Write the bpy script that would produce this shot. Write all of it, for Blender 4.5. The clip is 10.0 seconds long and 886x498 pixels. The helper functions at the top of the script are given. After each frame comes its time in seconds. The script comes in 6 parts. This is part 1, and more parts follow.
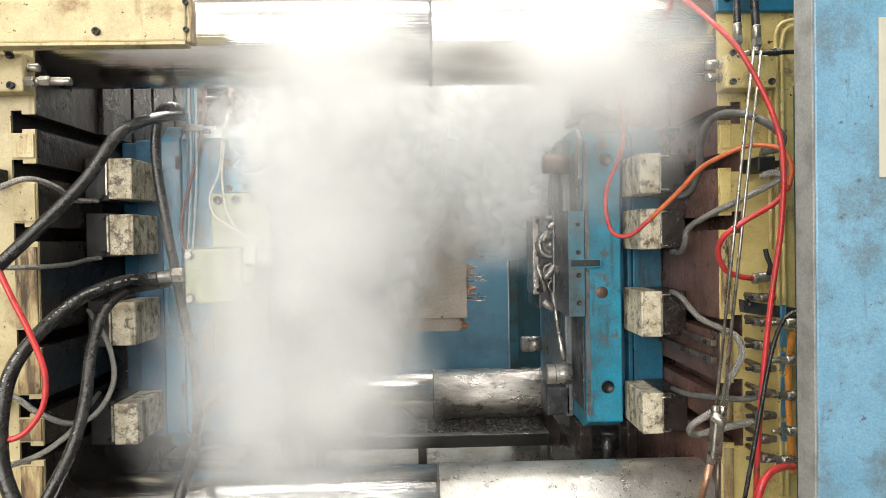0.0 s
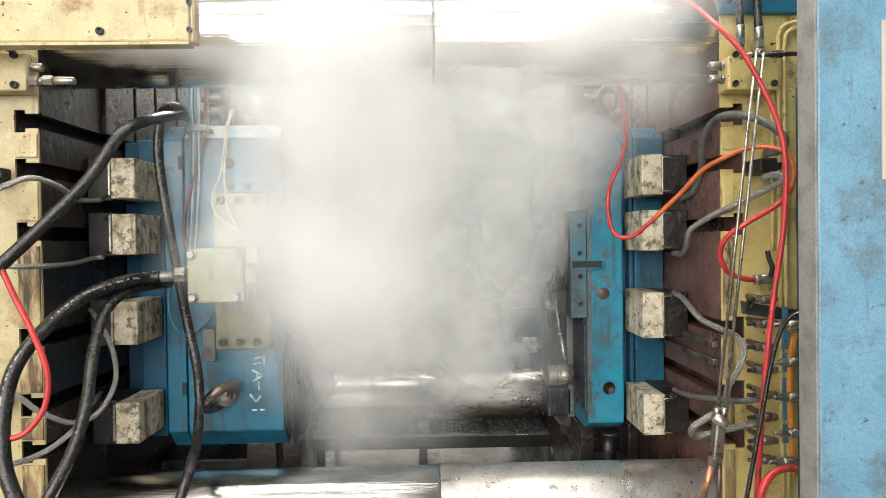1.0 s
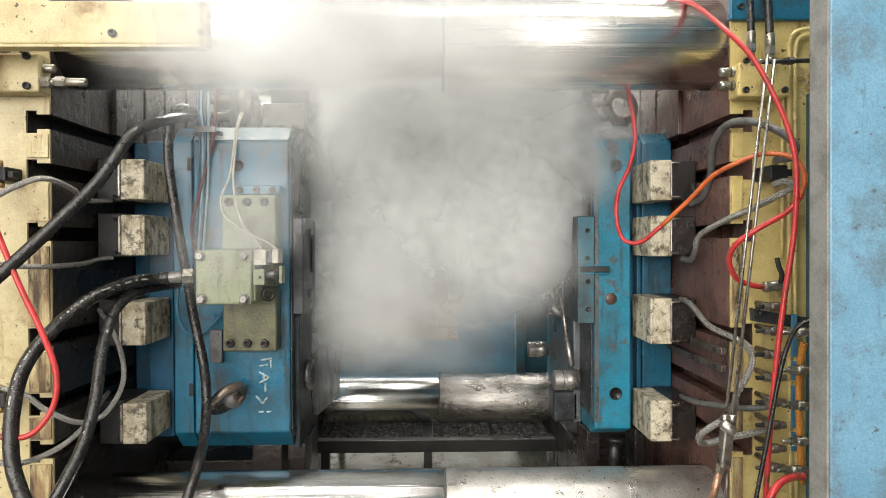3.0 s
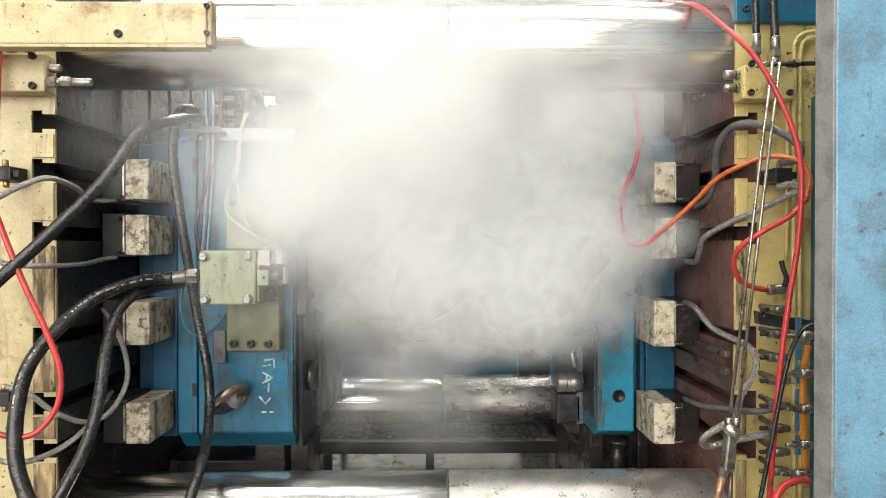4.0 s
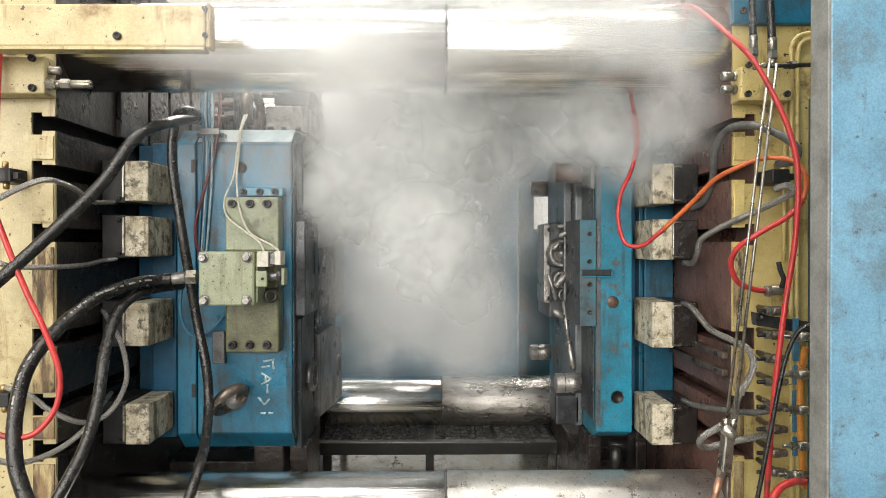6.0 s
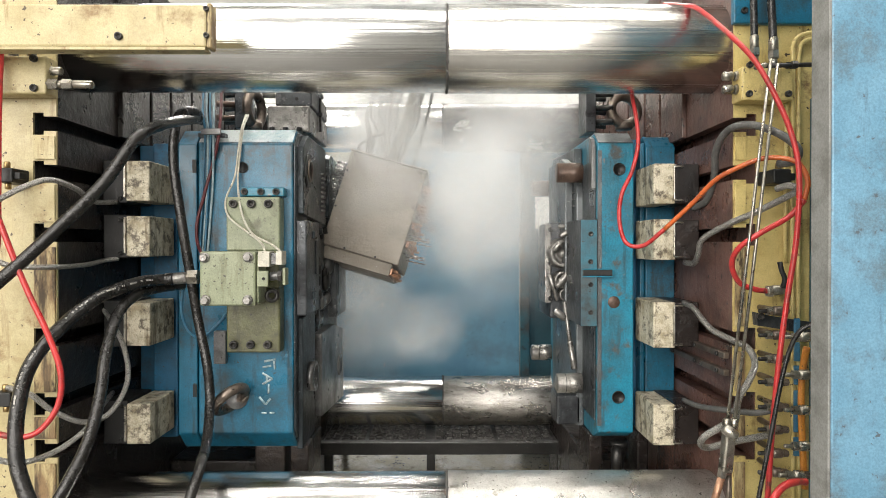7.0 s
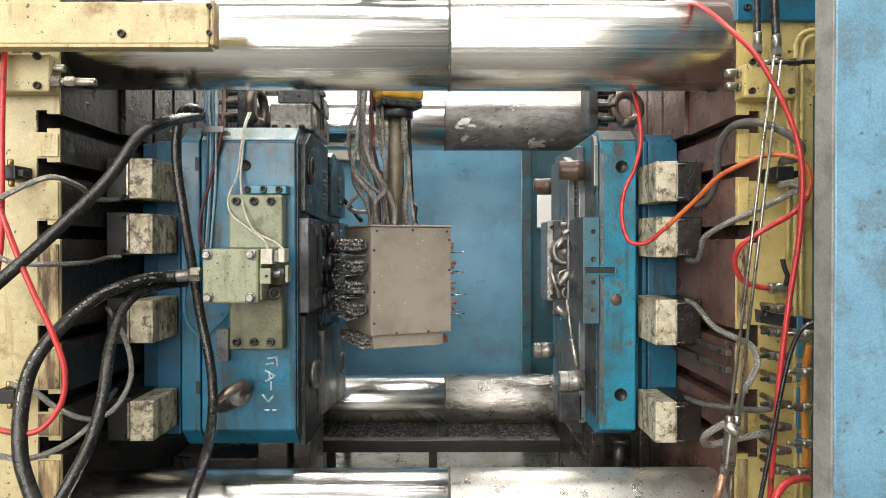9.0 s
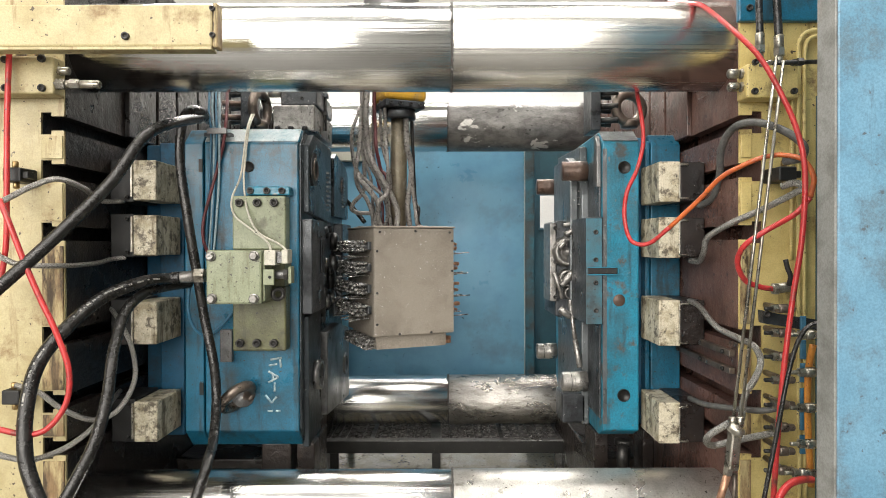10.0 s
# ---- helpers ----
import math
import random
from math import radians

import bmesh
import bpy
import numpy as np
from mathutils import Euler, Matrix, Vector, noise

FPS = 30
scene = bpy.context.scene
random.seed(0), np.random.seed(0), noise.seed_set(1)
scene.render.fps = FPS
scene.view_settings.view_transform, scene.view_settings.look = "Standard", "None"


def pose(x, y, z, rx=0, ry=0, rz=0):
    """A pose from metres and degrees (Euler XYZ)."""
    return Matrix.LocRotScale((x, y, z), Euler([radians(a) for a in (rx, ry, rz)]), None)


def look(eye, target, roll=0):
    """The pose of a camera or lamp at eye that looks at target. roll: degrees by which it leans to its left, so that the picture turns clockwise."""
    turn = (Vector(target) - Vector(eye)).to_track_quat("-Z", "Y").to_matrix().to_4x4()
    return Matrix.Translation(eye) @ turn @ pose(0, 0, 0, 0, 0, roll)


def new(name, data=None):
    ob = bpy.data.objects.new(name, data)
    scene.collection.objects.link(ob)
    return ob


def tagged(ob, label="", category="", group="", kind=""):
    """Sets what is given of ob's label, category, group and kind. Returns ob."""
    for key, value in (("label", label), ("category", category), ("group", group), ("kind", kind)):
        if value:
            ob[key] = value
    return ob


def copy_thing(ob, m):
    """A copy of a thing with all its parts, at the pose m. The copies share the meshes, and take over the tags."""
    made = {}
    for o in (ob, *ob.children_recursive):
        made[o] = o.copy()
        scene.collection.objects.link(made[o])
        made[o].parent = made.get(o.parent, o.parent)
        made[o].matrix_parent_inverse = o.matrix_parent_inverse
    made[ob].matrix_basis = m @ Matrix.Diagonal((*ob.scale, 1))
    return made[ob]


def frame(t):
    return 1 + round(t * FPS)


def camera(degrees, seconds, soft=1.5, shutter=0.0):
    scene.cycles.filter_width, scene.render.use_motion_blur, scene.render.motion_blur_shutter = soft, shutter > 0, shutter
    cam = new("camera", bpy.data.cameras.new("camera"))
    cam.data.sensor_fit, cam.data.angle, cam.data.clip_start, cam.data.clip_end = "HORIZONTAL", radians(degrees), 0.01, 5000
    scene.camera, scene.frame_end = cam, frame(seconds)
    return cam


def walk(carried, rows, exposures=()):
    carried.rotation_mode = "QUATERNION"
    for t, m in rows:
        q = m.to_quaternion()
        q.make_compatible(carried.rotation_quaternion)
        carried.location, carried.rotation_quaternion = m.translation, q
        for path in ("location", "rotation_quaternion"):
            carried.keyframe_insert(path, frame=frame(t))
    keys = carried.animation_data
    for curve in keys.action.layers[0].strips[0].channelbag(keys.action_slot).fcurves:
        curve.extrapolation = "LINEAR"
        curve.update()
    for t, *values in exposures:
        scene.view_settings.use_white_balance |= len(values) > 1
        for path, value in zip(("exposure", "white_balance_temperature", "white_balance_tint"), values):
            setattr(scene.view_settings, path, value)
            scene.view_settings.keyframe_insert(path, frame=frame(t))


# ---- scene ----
cam = camera(69.4, 10.0, soft=0.7)
PATH = [
    (0, (0.01, -0.034, 1.33), (0.06, 1.965, 1.3), -1.0),
    (0.5, (0.01, -0.034, 1.331), (0.058, 1.965, 1.3), -0.9),
    (1, (0.007, -0.035, 1.33), (0.055, 1.964, 1.302), -0.8),
    (1.5, (0.006, -0.034, 1.331), (0.052, 1.965, 1.304), -0.8),
    (2, (0.005, -0.037, 1.331), (0.047, 1.963, 1.308), -0.7),
    (2.5, (0.002, -0.035, 1.333), (0.041, 1.964, 1.312), -0.5),
    (4, (-0.004, -0.035, 1.333), (0.023, 1.965, 1.317), -0.0),
    (4.5, (-0.002, -0.036, 1.333), (0.024, 1.964, 1.32), -0.1),
    (5, (0.003, -0.036, 1.334), (0.025, 1.964, 1.32), -0.0),
    (5.5, (0.004, -0.038, 1.333), (0.026, 1.962, 1.321), 0.0),
    (7, (0.006, -0.039, 1.333), (0.022, 1.961, 1.321), 0.0),
    (7.5, (0.004, -0.039, 1.333), (0.02, 1.961, 1.318), 0.1),
    (8, (0.003, -0.041, 1.329), (0.017, 1.959, 1.317), 0.1),
    (8.5, (0.002, -0.04, 1.332), (0.016, 1.96, 1.314), 0.1),
    (9, (0.004, -0.04, 1.33), (0.015, 1.96, 1.314), 0.0),
    (9.5, (0.005, -0.04, 1.33), (0.01, 1.96, 1.315), 0.0),
    (10, (0.005, -0.042, 1.33), (0.006, 1.958, 1.317), -0.1),
]
walk(cam, [(t, look(eye, target, roll)) for t, eye, target, roll in PATH])

# ---- light: a factory hall under rows of assumed, unseen ceiling lamps ----
world = bpy.data.worlds.new("world")
scene.world = world
world.use_nodes = True
world.node_tree.nodes["Background"].inputs[0].default_value = (1.0, 0.97, 0.93, 1)
world.node_tree.nodes["Background"].inputs[1].default_value = 0.3
scene.cycles.diffuse_bounces, scene.cycles.max_bounces = 10, 14
scene.view_settings.exposure = 0.0


def area_lamp(name, x, y, z, sx, sy, watts, target=None):
    data = bpy.data.lights.new(name, "AREA")
    data.shape, data.size, data.size_y, data.energy, data.color = "RECTANGLE", sx, sy, watts, (1.0, 0.95, 0.88)
    ob = new(name, data)
    ob.matrix_world = look((x, y, z), target or (x, y + 0.001, z - 1))
    return ob


# lamps out of view; place, aim and power fitted to the brightness wanted
area_lamp("hall_lamp", -1.4, -2.0, 4.4, 5.0, 1.2, 105, (0.0, 2.0, 1.2))
area_lamp("hall_lamp", 0.0, 1.2, 4.7, 5.0, 0.9, 85)
area_lamp("hall_lamp", 0.0, 4.6, 4.7, 6.0, 0.9, 370)
# front-left fill from a window band added in the unseen wall behind the camera
area_lamp("window_fill", -3.0, -3.96, 2.45, 7.4, 2.5, 505, (-3.0, 0.0, 2.45))


# ---- materials ----
def links(m):
    return m.node_tree.nodes, m.node_tree.links


def node(m, kind, **values):
    n = m.node_tree.nodes.new(kind)
    for key, value in values.items():
        n.inputs[key].default_value = value
    return n


def surface(name, base, other, rough=0.5, metal=0.0, grain=25.0, low=0.45, high=0.65, stain=None, stain_scale=4.0,
            stain_low=0.55, stain_high=0.7, bump=0.15, bump_scale=60.0, stretch=(1, 1, 1), rough_var=0.15, coat=0.0,
            speck=(0.035, 0.03, 0.025), speck_scale=140.0, speck_low=0.66, drip=None, drip_low=0.56, grit=0.3):
    """A worn surface: a base colour broken by finer wear and by larger stains, with relief of its own."""
    m = bpy.data.materials.new(name)
    m.use_nodes = True
    ns, ls = links(m)
    bsdf = ns["Principled BSDF"]
    coord = node(m, "ShaderNodeTexCoord")
    mapping = node(m, "ShaderNodeMapping", Scale=stretch)
    ls.new(coord.outputs["Object"], mapping.inputs["Vector"])
    info = node(m, "ShaderNodeObjectInfo")
    shift = node(m, "ShaderNodeVectorMath")
    shift.operation = "ADD"
    ls.new(mapping.outputs[0], shift.inputs[0])
    scaled = node(m, "ShaderNodeMath")
    scaled.operation = "MULTIPLY"
    scaled.inputs[1].default_value = 7.0
    ls.new(info.outputs["Random"], scaled.inputs[0])
    ls.new(scaled.outputs[0], shift.inputs[1])

    def ramped(scale, a, b, detail=8.0, roughness=0.6):
        tex = node(m, "ShaderNodeTexNoise", Scale=scale, Detail=detail, Roughness=roughness)
        ls.new(shift.outputs[0], tex.inputs["Vector"])
        ramp = node(m, "ShaderNodeMapRange")
        ramp.inputs["From Min"].default_value, ramp.inputs["From Max"].default_value = a, b
        ls.new(tex.outputs["Fac"], ramp.inputs["Value"])
        return ramp.outputs[0]

    def mixed(fac, a, b):
        mix = node(m, "ShaderNodeMix")
        mix.data_type = "RGBA"
        ls.new(fac, mix.inputs[0])
        for socket, value in ((mix.inputs[6], a), (mix.inputs[7], b)):
            if isinstance(value, tuple):
                socket.default_value = (*value, 1)
            else:
                ls.new(value, socket)
        return mix.outputs[2]

    colour = mixed(ramped(grain, low, high), base, other)
    if stain:
        colour = mixed(ramped(stain_scale, stain_low, stain_high, 6.0, 0.7), colour, stain)
    if drip:
        run = node(m, "ShaderNodeMapping", Scale=(1, 1, 0.13))
        ls.new(shift.outputs[0], run.inputs["Vector"])
        streak = node(m, "ShaderNodeTexNoise", Scale=34.0, Detail=5.0, Roughness=0.65)
        ls.new(run.outputs[0], streak.inputs["Vector"])
        ramp = node(m, "ShaderNodeMapRange")
        ramp.inputs["From Min"].default_value, ramp.inputs["From Max"].default_value = drip_low, drip_low + 0.12
        ramp.inputs["To Max"].default_value = 0.8
        ls.new(streak.outputs["Fac"], ramp.inputs["Value"])
        colour = mixed(ramp.outputs[0], colour, drip)
    if grit:
        dust = ramped(330.0, 0.36, 0.66, 2.0, 0.6)
        ground = node(m, "ShaderNodeMix")
        ground.data_type, ground.blend_type = "RGBA", "MULTIPLY"
        fade = node(m, "ShaderNodeMath")
        fade.operation = "MULTIPLY"
        fade.inputs[1].default_value = grit
        ls.new(dust, fade.inputs[0])
        ls.new(fade.outputs[0], ground.inputs[0])
        ls.new(colour, ground.inputs[6])
        ground.inputs[7].default_value = (0.25, 0.23, 0.21, 1)
        colour = ground.outputs[2]
    # specks: dirt or spatter, and painted glints on the wet dark materials
    if speck:
        colour = mixed(ramped(speck_scale, speck_low, speck_low + 0.035, 3.0, 0.6), colour, speck)
    ls.new(colour, bsdf.inputs["Base Color"])
    gloss = node(m, "ShaderNodeMapRange")
    gloss.inputs["To Min"].default_value, gloss.inputs["To Max"].default_value = max(0.03, rough - rough_var), min(1.0, rough + rough_var)
    ls.new(ramped(grain * 0.7, 0.3, 0.7), gloss.inputs["Value"])
    ls.new(gloss.outputs[0], bsdf.inputs["Roughness"])
    bsdf.inputs["Metallic"].default_value = metal
    bsdf.inputs["Coat Weight"].default_value = coat
    bsdf.inputs["Coat Roughness"].default_value = 0.15
    if bump:
        relief = node(m, "ShaderNodeBump", Strength=bump, Distance=0.004)
        ls.new(ramped(bump_scale, 0.2, 0.8), relief.inputs["Height"])
        ls.new(relief.outputs[0], bsdf.inputs["Normal"])
    return m


YELLOW = surface("cream_yellow_paint", (0.46, 0.395, 0.22), (0.385, 0.32, 0.165), 0.45, grain=14, stain=(0.22, 0.14, 0.055), stain_scale=13, stain_low=0.57, stain_high=0.72, bump=0.2, speck=(0.07, 0.05, 0.03), speck_scale=75, speck_low=0.665, drip=(0.20, 0.12, 0.04), drip_low=0.585, grit=0.2)
# yellow of the fixed platen's side, stronger than the moving side's
YELLOW_FIXED = surface("fixed_side_yellow", (0.62, 0.50, 0.205), (0.50, 0.385, 0.14), 0.42, grain=18, stain=(0.20, 0.125, 0.05), stain_scale=16, stain_low=0.57, stain_high=0.70, bump=0.25, speck=(0.05, 0.035, 0.02), speck_scale=90, speck_low=0.665, drip=(0.17, 0.105, 0.04), drip_low=0.60, grit=0.2)
YELLOW_WORN = surface("flaking_yellow_paint", (0.46, 0.37, 0.19), (0.24, 0.155, 0.075), 0.55, grain=26, low=0.40, high=0.56, stain=(0.07, 0.045, 0.025), stain_scale=16, stain_low=0.50, stain_high=0.58, bump=0.5, stretch=(2.0, 1, 0.5), drip=(0.06, 0.04, 0.02), drip_low=0.50)
BROWN = surface("oily_brown_iron", (0.155, 0.083, 0.066), (0.085, 0.048, 0.039), 0.33, 0.0, grain=9, stain=(0.030, 0.022, 0.020), stain_scale=5, bump=0.4, rough_var=0.2, coat=0.2, speck=(0.02, 0.015, 0.013), speck_scale=70, speck_low=0.64, drip=(0.06, 0.03, 0.022), drip_low=0.55)
# pale specks here are painted glints on the oily iron
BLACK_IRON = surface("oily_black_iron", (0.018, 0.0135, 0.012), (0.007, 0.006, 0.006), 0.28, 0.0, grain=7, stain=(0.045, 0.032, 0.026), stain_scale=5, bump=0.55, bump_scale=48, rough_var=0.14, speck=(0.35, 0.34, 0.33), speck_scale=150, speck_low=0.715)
BLUE = surface("machine_blue_paint", (0.010, 0.135, 0.235), (0.010, 0.092, 0.155), 0.38, grain=10, stain=(0.035, 0.05, 0.055), stain_scale=9, stain_low=0.54, stain_high=0.70, bump=0.15, drip=(0.02, 0.035, 0.042), drip_low=0.53, grit=0.4)
BLUE_WORN = surface("worn_blue_paint", (0.012, 0.215, 0.335), (0.02, 0.13, 0.19), 0.38, grain=11, low=0.42, high=0.64, stain=(0.085, 0.085, 0.078), stain_scale=13, stain_low=0.565, stain_high=0.645, bump=0.25, speck=(0.13, 0.15, 0.16), speck_scale=60, speck_low=0.665, drip=(0.03, 0.05, 0.055), drip_low=0.565, grit=0.4)
# shaded copy of the machine blue, for parts set back in the dies
BLUE_SHADED = surface("shaded_blue_paint", (0.008, 0.11, 0.22), (0.01, 0.07, 0.13), 0.5, grain=10, stain=(0.02, 0.025, 0.03), stain_scale=6, bump=0.15)
DOOR_BLUE = surface("guard_door_blue", (0.145, 0.365, 0.53), (0.115, 0.305, 0.47), 0.40, grain=5, stain=(0.11, 0.18, 0.23), stain_scale=3.5, stain_low=0.5, stain_high=0.8, bump=0.06, speck=(0.02, 0.05, 0.07), speck_scale=55, speck_low=0.70, grit=0.12)
SKY_BLUE = surface("light_blue_enamel", (0.155, 0.32, 0.45), (0.115, 0.265, 0.385), 0.45, grain=7, stain=(0.11, 0.16, 0.19), stain_scale=12, stain_low=0.47, stain_high=0.66, bump=0.08, speck=(0.075, 0.10, 0.12), speck_scale=48, speck_low=0.665, drip=(0.08, 0.14, 0.18), drip_low=0.60)
TEAL = surface("teal_grey_paint", (0.035, 0.12, 0.16), (0.03, 0.09, 0.12), 0.5, grain=9, bump=0.08)
TEAL_WORN = surface("worn_blue_grey_paint", (0.04, 0.16, 0.22), (0.07, 0.09, 0.095), 0.45, 0.2, grain=10, low=0.4, high=0.6, stain=(0.04, 0.045, 0.045), stain_scale=12, bump=0.15)
GREY_EDGE = surface("grey_rubber_edge", (0.24, 0.245, 0.235), (0.16, 0.16, 0.15), 0.6, grain=25, bump=0.1, speck=None)
STEEL = surface("die_steel", (0.20, 0.20, 0.20), (0.09, 0.09, 0.09), 0.38, 0.75, grain=14, stain=(0.05, 0.05, 0.05), stain_scale=6, bump=0.2)
# the bright specks paint wet glints onto the steel
STEEL_DARK = surface("sooty_die_steel", (0.070, 0.076, 0.083), (0.024, 0.026, 0.029), 0.36, 0.5, grain=14, stain=(0.15, 0.15, 0.15), stain_scale=12, stain_low=0.60, bump=0.4, speck=(0.5, 0.5, 0.49), speck_scale=150, speck_low=0.69)
# parting steel with its shade in the colour; pale specks paint wet glints
PARTING_SHADED = surface("shaded_parting_steel", (0.030, 0.040, 0.047), (0.014, 0.018, 0.021), 0.34, 0.45, grain=7, stain=(0.12, 0.13, 0.135), stain_scale=9, stain_low=0.58, bump=0.3, speck=(0.45, 0.46, 0.46), speck_scale=130, speck_low=0.69)
PIN = surface("bronzed_pin_steel", (0.22, 0.18, 0.15), (0.11, 0.09, 0.075), 0.36, 0.7, grain=20, bump=0.1)
CHROME = surface("polished_bar_chrome", (0.72, 0.72, 0.71), (0.62, 0.62, 0.61), 0.11, 1.0, grain=160, low=0.3, high=0.7, speck=None, bump=0.14, bump_scale=260, stretch=(0.004, 1, 1), rough_var=0.08, grit=0)
CHROME_DULL = surface("oiled_bar_chrome", (0.66, 0.65, 0.62), (0.52, 0.51, 0.48), 0.24, 1.0, grain=140, stain=(0.50, 0.48, 0.45), stain_scale=30, bump=0.12, bump_scale=220, stretch=(0.006, 1, 1), rough_var=0.07, speck=None, grit=0)
CHROME_DIRTY = surface("scaled_bar_steel", (0.22, 0.215, 0.205), (0.12, 0.115, 0.11), 0.40, 0.35, grain=26, low=0.40, high=0.60, stain=(0.72, 0.71, 0.68), stain_scale=10, stain_low=0.60, stain_high=0.612, bump=0.6, bump_scale=45, rough_var=0.16, stretch=(0.7, 1, 1.2), speck=(0.05, 0.048, 0.045), speck_scale=60, speck_low=0.65)
CHROME_WET = surface("wet_scaled_bar", (0.56, 0.54, 0.51), (0.36, 0.345, 0.32), 0.30, 0.9, grain=20, low=0.42, high=0.6, stain=(0.20, 0.18, 0.16), stain_scale=26, stain_low=0.58, stain_high=0.66, bump=0.7, bump_scale=70, rough_var=0.14, stretch=(0.5, 1, 1))
CHROME_SPLASH = surface("splashed_bar_steel", (0.66, 0.65, 0.62), (0.50, 0.49, 0.46), 0.35, 0.85, grain=18, stain=(0.30, 0.28, 0.25), stain_scale=30, stain_low=0.60, stain_high=0.68, bump=0.25, rough_var=0.15)
CLAMP = surface("flaked_cream_paint", (0.62, 0.57, 0.44), (0.36, 0.31, 0.20), 0.5, grain=30, stain=(0.12, 0.10, 0.07), stain_scale=38, stain_low=0.50, stain_high=0.60, bump=0.35, drip=(0.12, 0.085, 0.04), drip_low=0.535, grit=0.4)
GREEN = surface("pale_green_paint", (0.245, 0.272, 0.175), (0.18, 0.20, 0.122), 0.42, grain=14, stain=(0.10, 0.105, 0.06), stain_scale=13, stain_low=0.55, stain_high=0.68, bump=0.2, drip=(0.12, 0.12, 0.06), drip_low=0.57, speck_low=0.64)
GREEN_OLD = surface("oily_green_paint", (0.13, 0.135, 0.06), (0.075, 0.075, 0.035), 0.36, grain=14, stain=(0.028, 0.026, 0.016), stain_scale=10, bump=0.25, drip=(0.03, 0.027, 0.015), drip_low=0.53)
# sparse light specks paint the glints of wet rubber
RUBBER = surface("black_hose_rubber", (0.012, 0.0115, 0.011), (0.024, 0.023, 0.022), 0.26, grain=30, stain=(0.10, 0.095, 0.09), stain_scale=50, stain_low=0.66, stain_high=0.72, bump=0.3, bump_scale=80, rough_var=0.08, speck=(0.42, 0.40, 0.38), speck_scale=120, speck_low=0.70)
BRAID = surface("steel_braid", (0.44, 0.43, 0.41), (0.24, 0.235, 0.22), 0.32, 0.7, grain=900, low=0.4, high=0.6, bump=0.6, bump_scale=900, speck=None)
GREY_HOSE = surface("grey_hose", (0.11, 0.11, 0.105), (0.06, 0.06, 0.06), 0.5, grain=60, bump=0.25)
RED = surface("red_hose", (0.50, 0.033, 0.034), (0.34, 0.03, 0.028), 0.36, grain=30, stain=(0.10, 0.03, 0.02), stain_scale=30, stain_low=0.58, bump=0.05)
ORANGE = surface("orange_hose", (0.50, 0.11, 0.022), (0.36, 0.07, 0.02), 0.38, grain=30, stain=(0.12, 0.04, 0.02), stain_scale=25, stain_low=0.6, bump=0.05)
AMBER = surface("amber_water_hose", (0.55, 0.22, 0.03), (0.38, 0.14, 0.025), 0.4, grain=30, bump=0.05)
CHALK = surface("faded_chalk", (0.42, 0.50, 0.52), (0.10, 0.22, 0.29), 0.7, grain=90, bump=0.0)
CAKED = surface("spray_caked_hose", (0.25, 0.235, 0.22), (0.17, 0.16, 0.15), 0.32, 0.5, grain=160, stain=(0.44, 0.43, 0.41), stain_scale=150, stain_low=0.60, stain_high=0.68, bump=0.7, bump_scale=260)
MAST = surface("stained_mast_steel", (0.17, 0.145, 0.10), (0.10, 0.085, 0.06), 0.42, 0.3, grain=16, stain=(0.30, 0.27, 0.22), stain_scale=30, bump=0.2)
WIRE_PALE = surface("pale_blue_wire", (0.28, 0.38, 0.42), (0.16, 0.24, 0.28), 0.45, grain=40, bump=0.0)
WIRE_BLUE = surface("blue_wire", (0.03, 0.13, 0.22), (0.06, 0.17, 0.26), 0.45, grain=40, bump=0.0)
WIRE_CREAM = surface("cream_wire", (0.55, 0.53, 0.45), (0.40, 0.38, 0.32), 0.5, grain=40, bump=0.0)
WIRE_RED = surface("dull_red_wire", (0.12, 0.022, 0.026), (0.07, 0.018, 0.02), 0.45, grain=40, bump=0.0)
RUST = surface("rusty_pin_steel", (0.13, 0.085, 0.065), (0.075, 0.05, 0.04), 0.38, 0.4, grain=24, stain=(0.25, 0.23, 0.21), stain_scale=30, stain_low=0.62, bump=0.25)
# lighter copy of the parting steel for the side that catches the light
PARTING_LIT = surface("lit_parting_steel", (0.15, 0.165, 0.172), (0.085, 0.095, 0.10), 0.36, 0.45, grain=7, stain=(0.05, 0.055, 0.058), stain_scale=8, stain_low=0.57, bump=0.3, speck=(0.45, 0.46, 0.46), speck_scale=130, speck_low=0.68)
LETTER = surface("worn_hose_print", (0.34, 0.33, 0.31), (0.12, 0.12, 0.11), 0.6, grain=150, bump=0.0)
NICKEL = surface("zinc_fitting", (0.42, 0.40, 0.35), (0.24, 0.22, 0.18), 0.32, 0.9, grain=40, bump=0.1)
BRASS = surface("brass", (0.42, 0.30, 0.14), (0.25, 0.17, 0.08), 0.35, 0.9, grain=40, bump=0.1)
CRUST = surface("bar_seam_crust", (0.10, 0.095, 0.09), (0.035, 0.033, 0.03), 0.6, grain=120, bump=0.8, speck=(0.5, 0.49, 0.47), speck_scale=300, speck_low=0.62)
# pale specks: spray spatter and painted sparkle
NOZZLE = surface("sooted_nozzle_steel", (0.40, 0.39, 0.38), (0.12, 0.115, 0.11), 0.26, 0.75, grain=110, low=0.42, high=0.58, bump=0.5, speck=(0.8, 0.79, 0.77), speck_scale=260, speck_low=0.58)
STEEL_BRIGHT = surface("bare_wet_steel", (0.30, 0.29, 0.275), (0.16, 0.155, 0.145), 0.34, 0.7, grain=40, stain=(0.14, 0.13, 0.12), stain_scale=22, stain_low=0.6, bump=0.3)
COPPER = surface("copper_tube", (0.42, 0.235, 0.15), (0.25, 0.14, 0.09), 0.38, 0.6, grain=60, bump=0.2)
